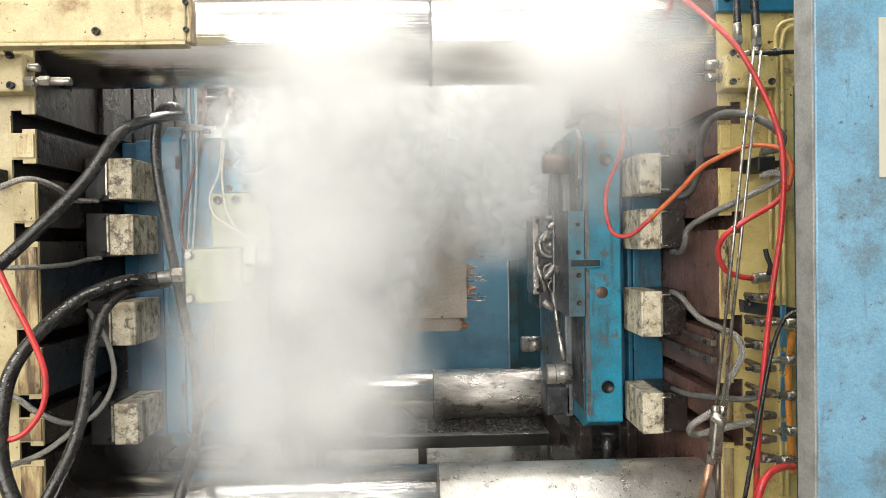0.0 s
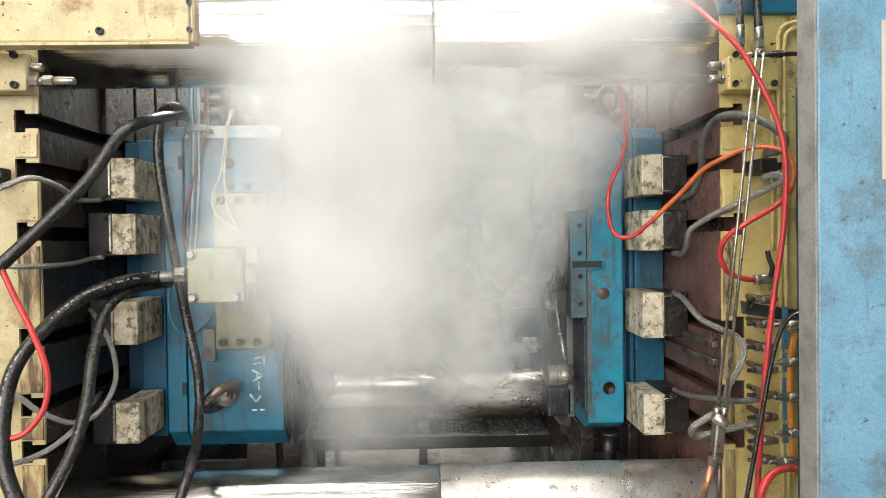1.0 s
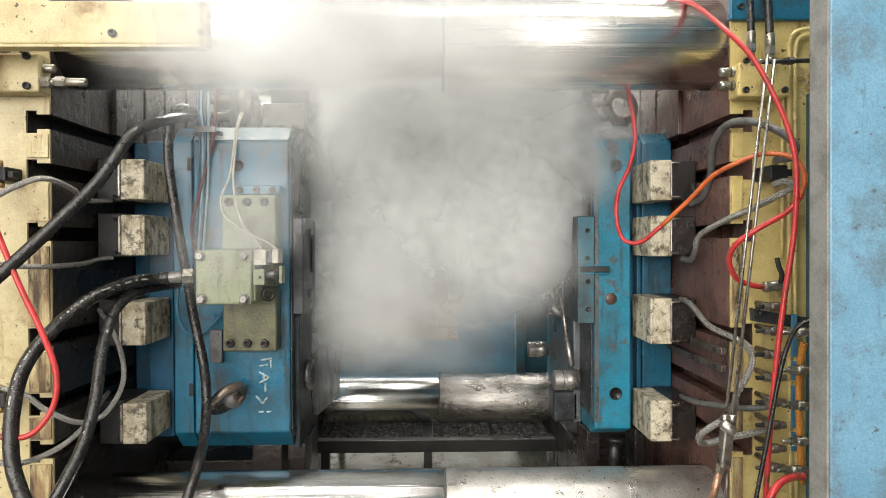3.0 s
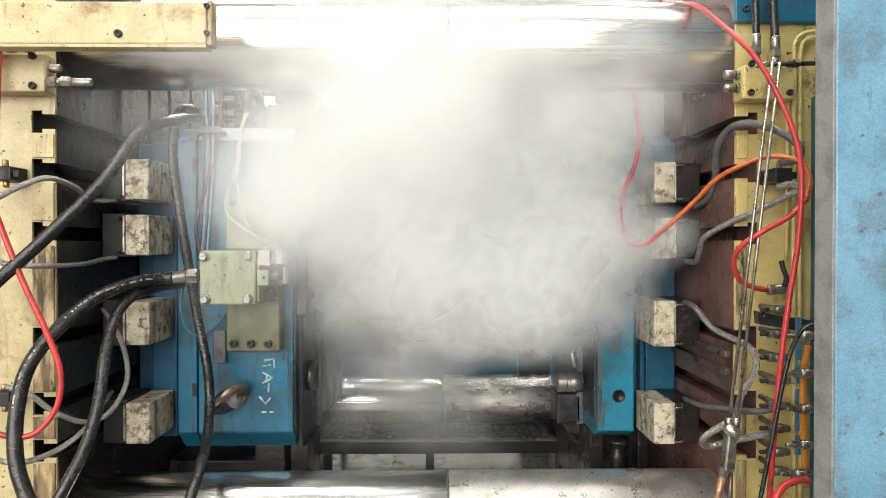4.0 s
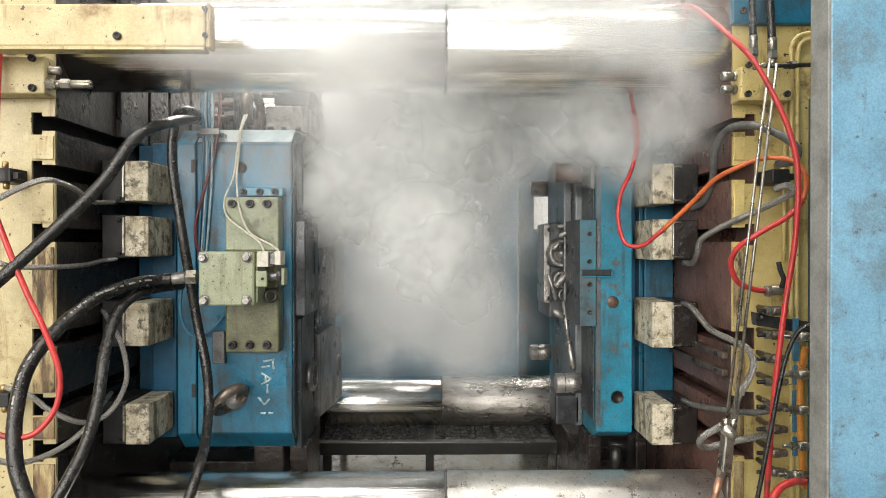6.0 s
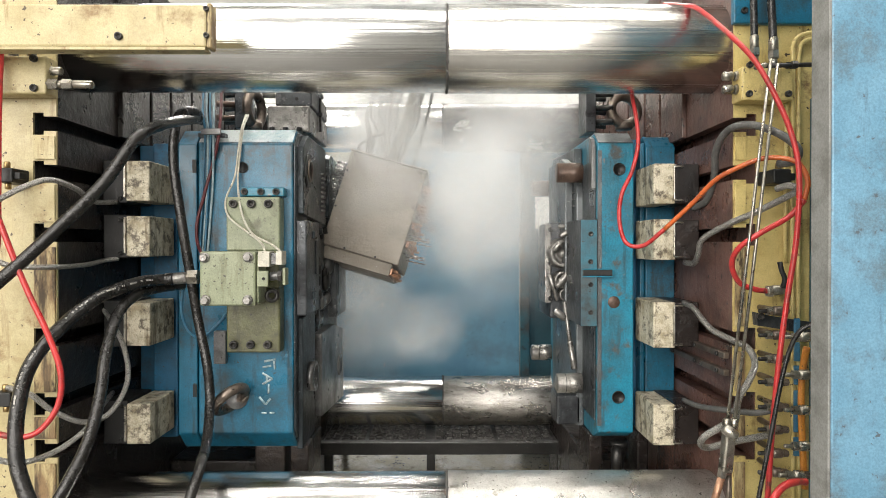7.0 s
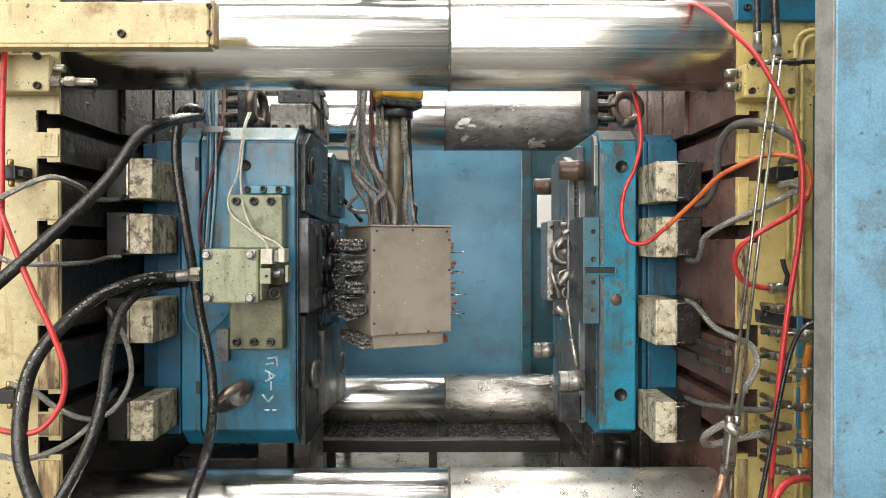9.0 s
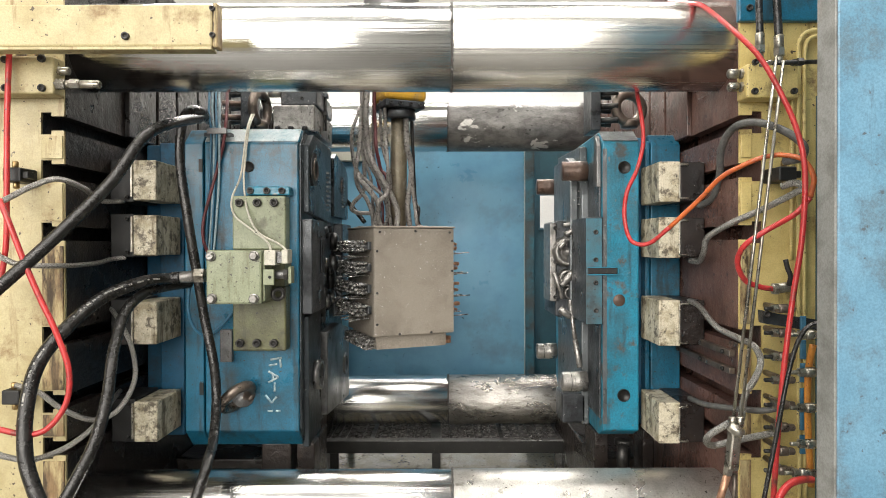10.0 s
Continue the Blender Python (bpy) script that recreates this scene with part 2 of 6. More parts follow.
BOLT = surface("black_bolt", (0.035, 0.035, 0.035), (0.09, 0.085, 0.08), 0.4, 0.6, grain=60, bump=0.1)
# near-black for black parts, and for recess shade painted on flat pieces
BLACK_AND_RECESS = surface("black_and_recess_shade", (0.007, 0.007, 0.007), (0.014, 0.014, 0.014), 0.5, grain=15, bump=0.2)
# bright specks paint glints over the worn bars
GRATE = surface("black_grating", (0.07, 0.068, 0.066), (0.26, 0.25, 0.24), 0.32, 0.3, grain=60, low=0.5, high=0.62, bump=0.4, speck=(0.6, 0.59, 0.57), speck_scale=160, speck_low=0.65)
HEAD = surface("spattered_spray_head", (0.31, 0.275, 0.23), (0.23, 0.20, 0.165), 0.46, 0.0, grain=9, stain=(0.60, 0.58, 0.55), stain_scale=60, stain_low=0.65, stain_high=0.67, bump=0.5, bump_scale=90, speck=(0.70, 0.69, 0.66), speck_scale=150, speck_low=0.69)
LABEL_CREAM = surface("cream_label", (0.42, 0.41, 0.34), (0.36, 0.35, 0.29), 0.6, grain=9, bump=0.0, speck=None, grit=0)
# rubbed blue, made paler to paint in the light from above
BEVEL_LIT = surface("lit_blue_bevel", (0.50, 0.55, 0.56), (0.24, 0.36, 0.41), 0.38, 0.1, grain=18, stain=(0.12, 0.14, 0.14), stain_scale=16, stain_low=0.60, bump=0.2)
WET = surface("wet_machine_bed", (0.34, 0.30, 0.20), (0.52, 0.50, 0.43), 0.14, grain=5, low=0.42, high=0.56, stain=(0.13, 0.095, 0.045), stain_scale=9, stain_low=0.56, stain_high=0.66, bump=0.6, bump_scale=26, rough_var=0.10, stretch=(1, 0.6, 1), speck=(0.03, 0.025, 0.02), speck_scale=45, speck_low=0.69)
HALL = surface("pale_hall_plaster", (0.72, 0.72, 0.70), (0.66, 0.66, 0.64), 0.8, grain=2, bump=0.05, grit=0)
# for the unseen side walls; the grey cuts light bounced inside
WALL_GREY = surface("unseen_wall_grey", (0.22, 0.22, 0.215), (0.17, 0.17, 0.165), 0.6, grain=1.2, stain=(0.12, 0.12, 0.12), stain_scale=0.8, stain_low=0.45, bump=0.05)
# hall floor is out of view, toned for what the bars reflect
CONCRETE = surface("stained_concrete", (0.17, 0.165, 0.155), (0.12, 0.115, 0.11), 0.5, grain=5, stain=(0.08, 0.075, 0.07), stain_scale=1.5, bump=0.1)
ROBOT = surface("robot_yellow", (0.62, 0.36, 0.03), (0.50, 0.28, 0.03), 0.4, grain=15, stain=(0.25, 0.2, 0.12), stain_scale=14, bump=0.08)


def glow(name, colour, strength):
    m = bpy.data.materials.new(name)
    m.use_nodes = True
    bsdf = m.node_tree.nodes["Principled BSDF"]
    bsdf.inputs["Base Color"].default_value = (0.8, 0.8, 0.8, 1)
    bsdf.inputs["Emission Color"].default_value = (*colour, 1)
    bsdf.inputs["Emission Strength"].default_value = strength
    return m


WATER = bpy.data.materials.new("clear_water")
WATER.use_nodes = True
WATER.node_tree.nodes["Principled BSDF"].inputs["Transmission Weight"].default_value = 0.6
WATER.node_tree.nodes["Principled BSDF"].inputs["Roughness"].default_value = 0.05
WATER.node_tree.nodes["Principled BSDF"].inputs["IOR"].default_value = 1.33
GLASS = bpy.data.materials.new("clear_glass")
GLASS.use_nodes = True
GLASS.node_tree.nodes["Principled BSDF"].inputs["Transmission Weight"].default_value = 1.0
GLASS.node_tree.nodes["Principled BSDF"].inputs["Roughness"].default_value = 0.02
TUBE = glow("lamp_diffuser", (1.0, 0.97, 0.92), 6.0)


# ---- mesh tools ----
def part(name, bm, material, parent=None, label=""):
    """One mesh object from a bmesh in world space, under a thing or a part of it."""
    data = bpy.data.meshes.new(name)
    base = Vector((0, 0, 0))
    up = parent
    while up:
        base += up.location
        up = up.parent
    bmesh.ops.translate(bm, verts=bm.verts, vec=-base)
    bmesh.ops.recalc_face_normals(bm, faces=bm.faces)
    bm.to_mesh(data)
    bm.free()
    data.materials.append(material)
    ob = new(name, data)
    ob.parent = parent
    return tagged(ob, label)


def thing(name, at, label, category, group="", kind=""):
    ob = new(name)
    ob.location = at
    return tagged(ob, label, category, group, kind)


def smooth(bm, limit=0.6):
    for f in bm.faces:
        f.smooth = True
    for e in bm.edges:
        if len(e.link_faces) == 2 and e.calc_face_angle(0) > limit:
            e.smooth = False
    return bm


def add_box(bm, x0, x1, y0, y1, z0, z1, bevel=0.0, seg=2):
    made = bmesh.ops.create_cube(bm, size=1.0)["verts"]
    for v in made:
        v.co = Vector(((x0 + x1) / 2 + v.co.x * (x1 - x0), (y0 + y1) / 2 + v.co.y * (y1 - y0), (z0 + z1) / 2 + v.co.z * (z1 - z0)))
    if bevel:
        edges = {e for v in made for e in v.link_edges}
        bmesh.ops.bevel(bm, geom=list(edges), offset=bevel, segments=seg, profile=0.5, affect="EDGES")
    return bm


def box(x0, x1, y0, y1, z0, z1, bevel=0.003, seg=2):
    return add_box(bmesh.new(), x0, x1, y0, y1, z0, z1, bevel, seg)


def add_prism(bm, outline, y0, y1):
    """An outline of (x, z) drawn out from y0 to y1."""
    a = [bm.verts.new((x, y0, z)) for x, z in outline]
    b = [bm.verts.new((x, y1, z)) for x, z in outline]
    n = len(outline)
    bm.faces.new(a)
    bm.faces.new(b[::-1])
    for i in range(n):
        bm.faces.new((a[i], b[i], b[(i + 1) % n], a[(i + 1) % n]))
    return bm


def frame_of(way):
    way = Vector(way).normalized()
    side = way.cross(Vector((0, 0, 1)) if abs(way.z) < 0.9 else Vector((0, 1, 0))).normalized()
    return side, way.cross(side).normalized()


def add_lathe(bm, p0, p1, profile, seg=20):
    """Rings along the line from p0 to p1: profile holds (share of the way, radius)."""
    p0, p1 = Vector(p0), Vector(p1)
    side, up = frame_of(p1 - p0)
    rings = []
    for s, r in profile:
        c = p0.lerp(p1, s)
        rings.append([bm.verts.new(c + (side * math.cos(a) + up * math.sin(a)) * r) for a in (2 * math.pi * i / seg for i in range(seg))])
    for a, b in zip(rings, rings[1:]):
        for i in range(seg):
            bm.faces.new((a[i], a[(i + 1) % seg], b[(i + 1) % seg], b[i]))
    bm.faces.new(rings[0])
    bm.faces.new(rings[-1][::-1])
    return bm


def rod(p0, p1, r, seg=20, chamfer=0.0):
    length = (Vector(p1) - Vector(p0)).length
    c = chamfer / length if chamfer else 0
    profile = [(0, r - chamfer), (c, r), (1 - c, r), (1, r - chamfer)] if chamfer else [(0, r), (1, r)]
    return smooth(add_lathe(bmesh.new(), p0, p1, profile, seg))


def spline(points, steps=8):
    pts = [Vector(p) for p in points]
    pts = [pts[0] * 2 - pts[1]] + pts + [pts[-1] * 2 - pts[-2]]
    out = []
    for i in range(1, len(pts) - 2):
        a, b, c, d = pts[i - 1:i + 3]
        for k in range(steps):
            t = k / steps
            out.append(0.5 * (2 * b + (c - a) * t + (2 * a - 5 * b + 4 * c - d) * t * t + (3 * b - a - 3 * c + d) * t ** 3))
    return out + [pts[-2]]


def add_tube(bm, points, r, seg=10, steps=8, wave=0.0):
    """A hose of radius r along a smooth line through the points."""
    line = spline(points, steps)
    side, _ = frame_of(line[1] - line[0])
    rings = []
    for i, p in enumerate(line):
        way = (line[min(i + 1, len(line) - 1)] - line[max(i - 1, 0)]).normalized()
        side = (side - way * side.dot(way)).normalized()
        up = way.cross(side)
        rr = r * (1 + wave * math.sin(i * 1.7))
        rings.append([bm.verts.new(p + (side * math.cos(a) + up * math.sin(a)) * rr) for a in (2 * math.pi * k / seg for k in range(seg))])
    for a, b in zip(rings, rings[1:]):
        for k in range(seg):
            bm.faces.new((a[k], a[(k + 1) % seg], b[(k + 1) % seg], b[k]))
    bm.faces.new(rings[0])
    bm.faces.new(rings[-1][::-1])
    return bm


def tube(points, r, seg=10, steps=8, wave=0.0):
    return smooth(add_tube(bmesh.new(), points, r, seg, steps, wave), 1.2)


def bolt_bm(at, way, r, h):
    """A socket-head bolt with its recessed hexagon."""
    at, way = Vector(at), Vector(way).normalized()
    bm = bmesh.new()
    add_lathe(bm, at, at + way * h, [(0, r), (0.85, r), (1, r * 0.9), (1, r * 0.55), (0.45, r * 0.55)], 16)
    return smooth(bm)


def hex_bm(at, way, r, h):
    bm = bmesh.new()
    at, way = Vector(at), Vector(way).normalized()
    return add_lathe(bm, at, at + way * h, [(0, r), (0.85, r), (1, r * 0.85)], 6)


def ring_bm(centre, normal, big, small, seg=28, tube_seg=12):
    c = Vector(centre)
    side, up = frame_of(normal)
    way = Vector(normal).normalized()
    bm = bmesh.new()
    rings = []
    for i in range(seg):
        a = 2 * math.pi * i / seg
        out = side * math.cos(a) + up * math.sin(a)
        rings.append([bm.verts.new(c + out * (big + small * math.cos(b)) + way * small * math.sin(b)) for b in (2 * math.pi * k / tube_seg for k in range(tube_seg))])
    for i in range(seg):
        a, b = rings[i], rings[(i + 1) % seg]
        for k in range(tube_seg):
            bm.faces.new((a[k], a[(k + 1) % tube_seg], b[(k + 1) % tube_seg], b[k]))
    return smooth(bm, 1.5)


# ---- hall ----
def add_wall_with_gap(x0, x1, y0, y1, z0, z1, gx0, gx1, gz0, gz1):
    """A wall along x with one opening through it."""
    bm = bmesh.new()
    add_box(bm, x0, gx0, y0, y1, z0, z1)
    add_box(bm, gx1, x1, y0, y1, z0, z1)
    add_box(bm, gx0, gx1, y0, y1, z0, gz0)
    add_box(bm, gx0, gx1, y0, y1, gz1, z1)
    return bm


def hall():
    floor = part("floor", box(-7, 7, -4, 8, -0.1, 0, 0), CONCRETE)
    tagged(floor, "stained grey concrete factory floor", "floor", kind="structure")
    # east and west walls are unseen, kept grey to limit bounce light
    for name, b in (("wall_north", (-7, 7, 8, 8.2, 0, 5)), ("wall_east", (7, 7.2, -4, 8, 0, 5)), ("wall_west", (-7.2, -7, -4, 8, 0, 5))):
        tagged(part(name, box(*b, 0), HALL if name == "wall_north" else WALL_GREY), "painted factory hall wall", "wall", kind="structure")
    # window band out of view, placed so its light clears the guard door
    south = tagged(part("wall_south", add_wall_with_gap(-7, 7, -4.2, -4, 0, 5, -6.75, 0.75, 1.15, 3.75), HALL), "unseen pale hall wall with the added window band", "wall", kind="structure")
    band = thing("window_1", (-3, -4.1, 1.15), "added unseen window band for front-left light", "window", kind="structure")
    part("window_frame", box(-6.75, 0.75, -4.12, -4.02, 1.15, 1.195, 0.003), TEAL, band)
    part("window_frame", box(-6.75, 0.75, -4.12, -4.02, 3.705, 3.75, 0.003), TEAL, band)
    for i in range(7):
        x = -6.75 + 7.5 * i / 6
        part("mullion", box(max(x - 0.03, -6.75), min(x + 0.03, 0.75), -4.11, -4.03, 1.1955, 3.7045, 0.003), TEAL, band)
    tagged(part("ceiling", box(-7, 7, -4, 8, 5, 5.2, 0), HALL), "pale factory hall ceiling", "ceiling", kind="structure")
    lamp = thing("ceiling_lamp", (0, -2.0, 4.85), "long white ceiling lamp, added out of view", "lamp", "hall lamps")
    part("housing", box(-3.1, 3.1, -2.5, -1.5, 4.80, 5.0), HALL, lamp)
    part("diffuser", box(-3.0, 3.0, -2.42, -1.58, 4.76, 4.795), TUBE, lamp)
    for y in (1.2, 4.6):
        copy_thing(lamp, pose(0, y, 4.85))


hall()


# ---- machine: bed, platens and tie bars ----
BAR_R = 0.0955
LEFT_X, RIGHT_X = -0.785, 0.625
SLOTS = [1.585, 1.485, 1.355, 1.137, 1.002, 0.905]


def slotted(x_face, sign, x_back, z0, z1):
    """The cross-section of a platen whose face at x_face is cut by T-slots; sign: the way into the platen."""
    line = [(x_back, z0), (x_back, z1), (x_face, z1)]
    for z in sorted(SLOTS, reverse=True):
        n, h, a, b = 0.015, 0.023, sign * 0.026, sign * 0.048
        line += [(x_face, z + n), (x_face + a, z + n), (x_face + a, z + h), (x_face + b, z + h),
                 (x_face + b, z - h), (x_face + a, z - h), (x_face + a, z - n), (x_face, z - n)]
    return line + [(x_face, z0)]


def platens():
    for name, x, sign, back, iron, label in (
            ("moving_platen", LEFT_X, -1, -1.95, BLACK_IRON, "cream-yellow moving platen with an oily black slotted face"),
            ("fixed_platen", RIGHT_X, 1, 1.85, BROWN, "cream-yellow fixed platen with an oily brown slotted face")):
        top = thing(name, (x, 1.96, 0.4), label, "platen")
        paint = YELLOW if sign < 0 else YELLOW_FIXED
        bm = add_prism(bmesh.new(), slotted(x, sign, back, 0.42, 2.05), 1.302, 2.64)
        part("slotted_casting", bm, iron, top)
        skin = add_prism(bmesh.new(), slotted(x + sign * 0.0005, sign, back, 0.425, 2.045), 1.296, 1.3015)
        part("painted_front", skin, paint, top)
        cells = sorted(SLOTS)
        edges = [(0.43, cells[0])] + list(zip(cells, cells[1:])) + [(cells[-1], 2.04)]
        for k, (z0, z1) in enumerate(edges[:-1]):
            x0, x1 = sorted((x + sign * 0.002, x + sign * (0.046 if sign < 0 else 0.024)))
            part("worn_edge", box(x0, x1, 1.2915, 1.2955, z0 + 0.026, z1 - 0.026, 0.001), YELLOW_WORN if k < 4 else paint, top, "yellow edge with flaked, oil-stained paint")
        for y0, y1 in ((1.55, 1.70), (1.715, 1.83), (1.845, 1.99), (2.005, 2.14), (2.155, 2.30), (2.315, 2.45)):
            x0, x1 = sorted((x - sign * 0.012, x))
            part("wear_strip", box(x0, x1, y0, y1, 1.60, 2.03, 0.002), iron, top)


platens()


def tie_bars():
    seam = 0.026
    for y, z, left, right, label in (
            (1.40, 1.772, CHROME, CHROME_DULL, "polished chrome tie bar with a dark seam"),
            (1.40, 0.724, CHROME, CHROME_SPLASH, "wet chrome tie bar, one end splashed grey"),
            (2.52, 1.800, CHROME, CHROME_DIRTY, "chrome tie bar, one end caked with grey scale"),
            (2.52, 0.712, CHROME, CHROME_WET, "wet chrome tie bar, one end oily and scaled")):
        bar = thing("tie_bar", (0, y, z), label, "tie bar", "tie bars")
        part("polished_section", rod((LEFT_X - 0.03, y, z), (seam - 0.0015, y, z), BAR_R, 96, 0.001), left, bar)
        part("worn_section", rod((seam + 0.0015, y, z), (RIGHT_X + 0.03, y, z), BAR_R + 0.0006, 96, 0.001), right, bar, "duller section of the bar")
        crust = ring_bm((seam, y, z), (1, 0, 0), BAR_R + 0.0002, 0.0026, 180, 6)
        for v in crust.verts:
            out = Vector((0, v.co.y - y, v.co.z - z)).normalized()
            lump = noise.noise(out * 14 + Vector((v.co.x * 60, y * 9, z * 7)))
            v.co += out * (0.0025 * lump - 0.0008) + Vector((0.004 * noise.noise(out * 22), 0, 0))
        part("seam_crust", crust, CRUST, bar, "jagged dark crust along the seam")
        part("seam", rod((seam - 0.003, y, z), (seam + 0.003, y, z), BAR_R - 0.0012, 64), BLACK_AND_RECESS, bar)


tie_bars()


def bed():
    tray = thing("machine_bed", (0, 2.2, 0.0), "wet machine bed with pooled spray water", "machine bed")
    part("tray", box(-1.9, 1.8, 1.20, 3.9, 0.0, 0.44, 0.004), WET, tray)
    # black blocks added to darken the gaps under both dies
    for _, x0, x1 in (("left", LEFT_X + 0.002, -0.434), ("right", 0.447, RIGHT_X - 0.002)):
        base = thing("machine_pedestal", ((x0 + x1) / 2, 2.1, 0.44), "added black block filling the dark gap under the die", "pedestal")
        part("block", box(x0, x1, 1.84, 2.50, 0.44, 0.70, 0.006), BLACK_IRON, base)
        part("ledge", box(x0, x1, 1.80, 1.8395, 0.44, 0.52, 0.004), BLACK_IRON, base)
        part("foot", box(x0, x1, 1.55, 1.7995, 0.44, 0.455, 0.003), BLACK_IRON, base)
    plat = thing("grating_platform", (0.0, 2.4, 0.44), "black steel grating platform on legs", "platform")
    x0, x1 = -0.449, 0.573
    z1 = 0.607
    for a, b in ((-0.449, -0.266), (-0.262, -0.039), (-0.001, 0.218), (0.226, 0.437), (0.456, 0.573)):
        bm = bmesh.new()
        n = max(4, round((b - a) / 0.033))
        for i in range(n + 1):
            x = a + (b - a) * i / n
            add_box(bm, x - 0.0014, x + 0.0014, 2.335, 2.70, z1 - 0.016, z1)
        for j in range(20):
            y = 2.34 + 0.355 * j / 19
            add_box(bm, a, b, y - 0.0014, y + 0.0014, z1 - 0.014, z1 - 0.001)
        part("grating", bm, GRATE, plat)
        part("crossbar", box(b - 0.001, b + (0.036 if abs(b + 0.039) < 0.001 else 0.014), 2.333, 2.709, z1 - 0.03, z1 + 0.003, 0.001), STEEL, plat)
    part("front_beam", box(x0, x1, 2.30, 2.332, z1 - 0.042, z1 + 0.001, 0.002), BLACK_AND_RECESS, plat)
    part("front_lip", box(x0, x1, 2.299, 2.334, z1 + 0.0015, z1 + 0.0045, 0.001), STEEL, plat, "rubbed steel lip")
    part("rear_beam", box(x0, x1, 2.71, 2.74, z1 - 0.042, z1 + 0.001, 0.002), BLACK_AND_RECESS, plat)
    for px in (-0.020, 0.460, -0.395):
        part("leg", box(px - 0.015, px + 0.015, 2.302, 2.33, 0.44, z1 - 0.043, 0.002), BLACK_AND_RECESS, plat)
        part("leg", box(px - 0.015, px + 0.015, 2.712, 2.738, 0.44, z1 - 0.043, 0.002), BLACK_AND_RECESS, plat)


bed()


# ---- guard doors ----
def guards():
    rear = thing("rear_guard_door", (0.0, 2.95, 0.44), "sliding blue sheet-metal guard door behind the bars", "guard door")
    part("panel", box(-1.2, 0.386, 2.95, 2.97, 0.62, 1.87, 0.003), DOOR_BLUE, rear)
    part("post", box(0.390, 0.432, 2.93, 2.98, 0.44, 1.88, 0.004), TEAL_WORN, rear, "teal-grey upright post")
    part("track_end", box(-0.75, -0.362, 2.90, 2.946, 1.716, 1.768, 0.003), LABEL_CREAM, rear, "cream end of the door track")
    fixed = thing("rear_guard_panel", (0.5, 3.02, 0.44), "teal-grey fixed guard panel with a small window", "guard panel")
    wx0, wx1, wz0, wz1 = 0.471, 0.552, 1.409, 1.566
    X0, X1, Z0, Z1 = 0.444, 1.2, 0.46, 1.86
    part("sheet", box(X0, wx0, 3.02, 3.035, Z0, Z1, 0.001), TEAL, fixed)
    part("sheet", box(wx1, X1, 3.02, 3.035, Z0, Z1, 0.001), TEAL, fixed)
    part("sheet", box(wx0, wx1, 3.02, 3.035, Z0, wz0, 0.001), TEAL, fixed)
    part("sheet", box(wx0, wx1, 3.02, 3.035, wz1, Z1, 0.001), TEAL, fixed)
    part("pane", box(wx0 - 0.01, wx1 + 0.01, 3.0355, 3.04, wz0 - 0.01, wz1 + 0.01, 0.001), GLASS, fixed, "clear window pane")
    part("window_frame", box(wx0 - 0.008, wx1, 3.008, 3.02, wz0 - 0.012, wz0, 0.002), TEAL, fixed)
    front = thing("front_guard_door", (0.62, 0.85, 0.0), "light blue enamel guard door, worn, with a grey edge", "guard door")
    x0 = 0.557
    part("rubber_edge", box(x0, x0 + 0.004, 0.859, 0.902, 0.05, 2.2, 0.001), GREY_EDGE, front, "scuffed grey edge strip")
    part("panel", box(x0 + 0.0045, 1.02, 0.86, 0.90, 0.05, 2.2, 0.003), SKY_BLUE, front)
    part("label_plate", box(0.653, 0.693, 0.8575, 0.8605, 1.407, 1.633, 0.001), LABEL_CREAM, front, "blank cream label plate")


guards()


# ---- clamps ----
def clamps():
    for zt, zb in ((1.530, 1.436), (1.401, 1.306), (1.198, 1.097), (0.962, 0.867)):
        c = thing("die_clamp", (-0.70, 1.5, zb), "flaked cream hydraulic die clamp on the moving platen", "clamp", "clamps on the moving platen")
        part("body", box(-0.722, -0.667, 1.46, 1.60, zb, zt, 0.003), CLAMP, c)
        hs = part("housing", box(LEFT_X + 0.002, -0.724 - 0.001, 1.475, 1.60, zb - 0.004, zt + 0.004, 0.003), BLACK_AND_RECESS, c, "black clamp housing")
        part("bracket", box(-0.722 - 0.004, -0.722 + 0.001, 1.455, 1.4597, zb + 0.008, zt - 0.003, 0.001), NICKEL, c)
        for z in (zt - 0.008, zb + 0.008):
            part("bolt", bolt_bm((-0.741, 1.475, z), (0, -1, 0), 0.005, 0.008), BOLT, hs)
    for zt, zb in ((1.525, 1.430), (1.394, 1.298), (1.199, 1.091), (0.958, 0.861)):
        c = thing("die_clamp", (0.55, 1.5, zb), "flaked cream hydraulic die clamp on the fixed platen", "clamp", "clamps on the fixed platen")
        part("body", box(0.513, 0.564, 1.46, 1.60, zb, zt, 0.003), CLAMP, c)
        hs = part("housing", box(0.565, RIGHT_X - 0.002, 1.466, 1.62, zb + 0.001, zt - 0.001, 0.003), BLACK_IRON, c, "black clamp housing")
        xa, xb = 0.560, 0.581
        part("handle", tube([(xb, 1.466, zt - 0.008), (xb - 0.004, 1.452, zt - 0.008), (xa, 1.452, zt - 0.009), (xa - 0.001, 1.452, zt - 0.02),
                             (xa - 0.001, 1.452, zb + 0.02), (xa, 1.452, zb + 0.009), (xb - 0.004, 1.452, zb + 0.008), (xb, 1.466, zb + 0.008)], 0.0022, 8, 4), NICKEL, hs, "bent wire handle")


clamps()


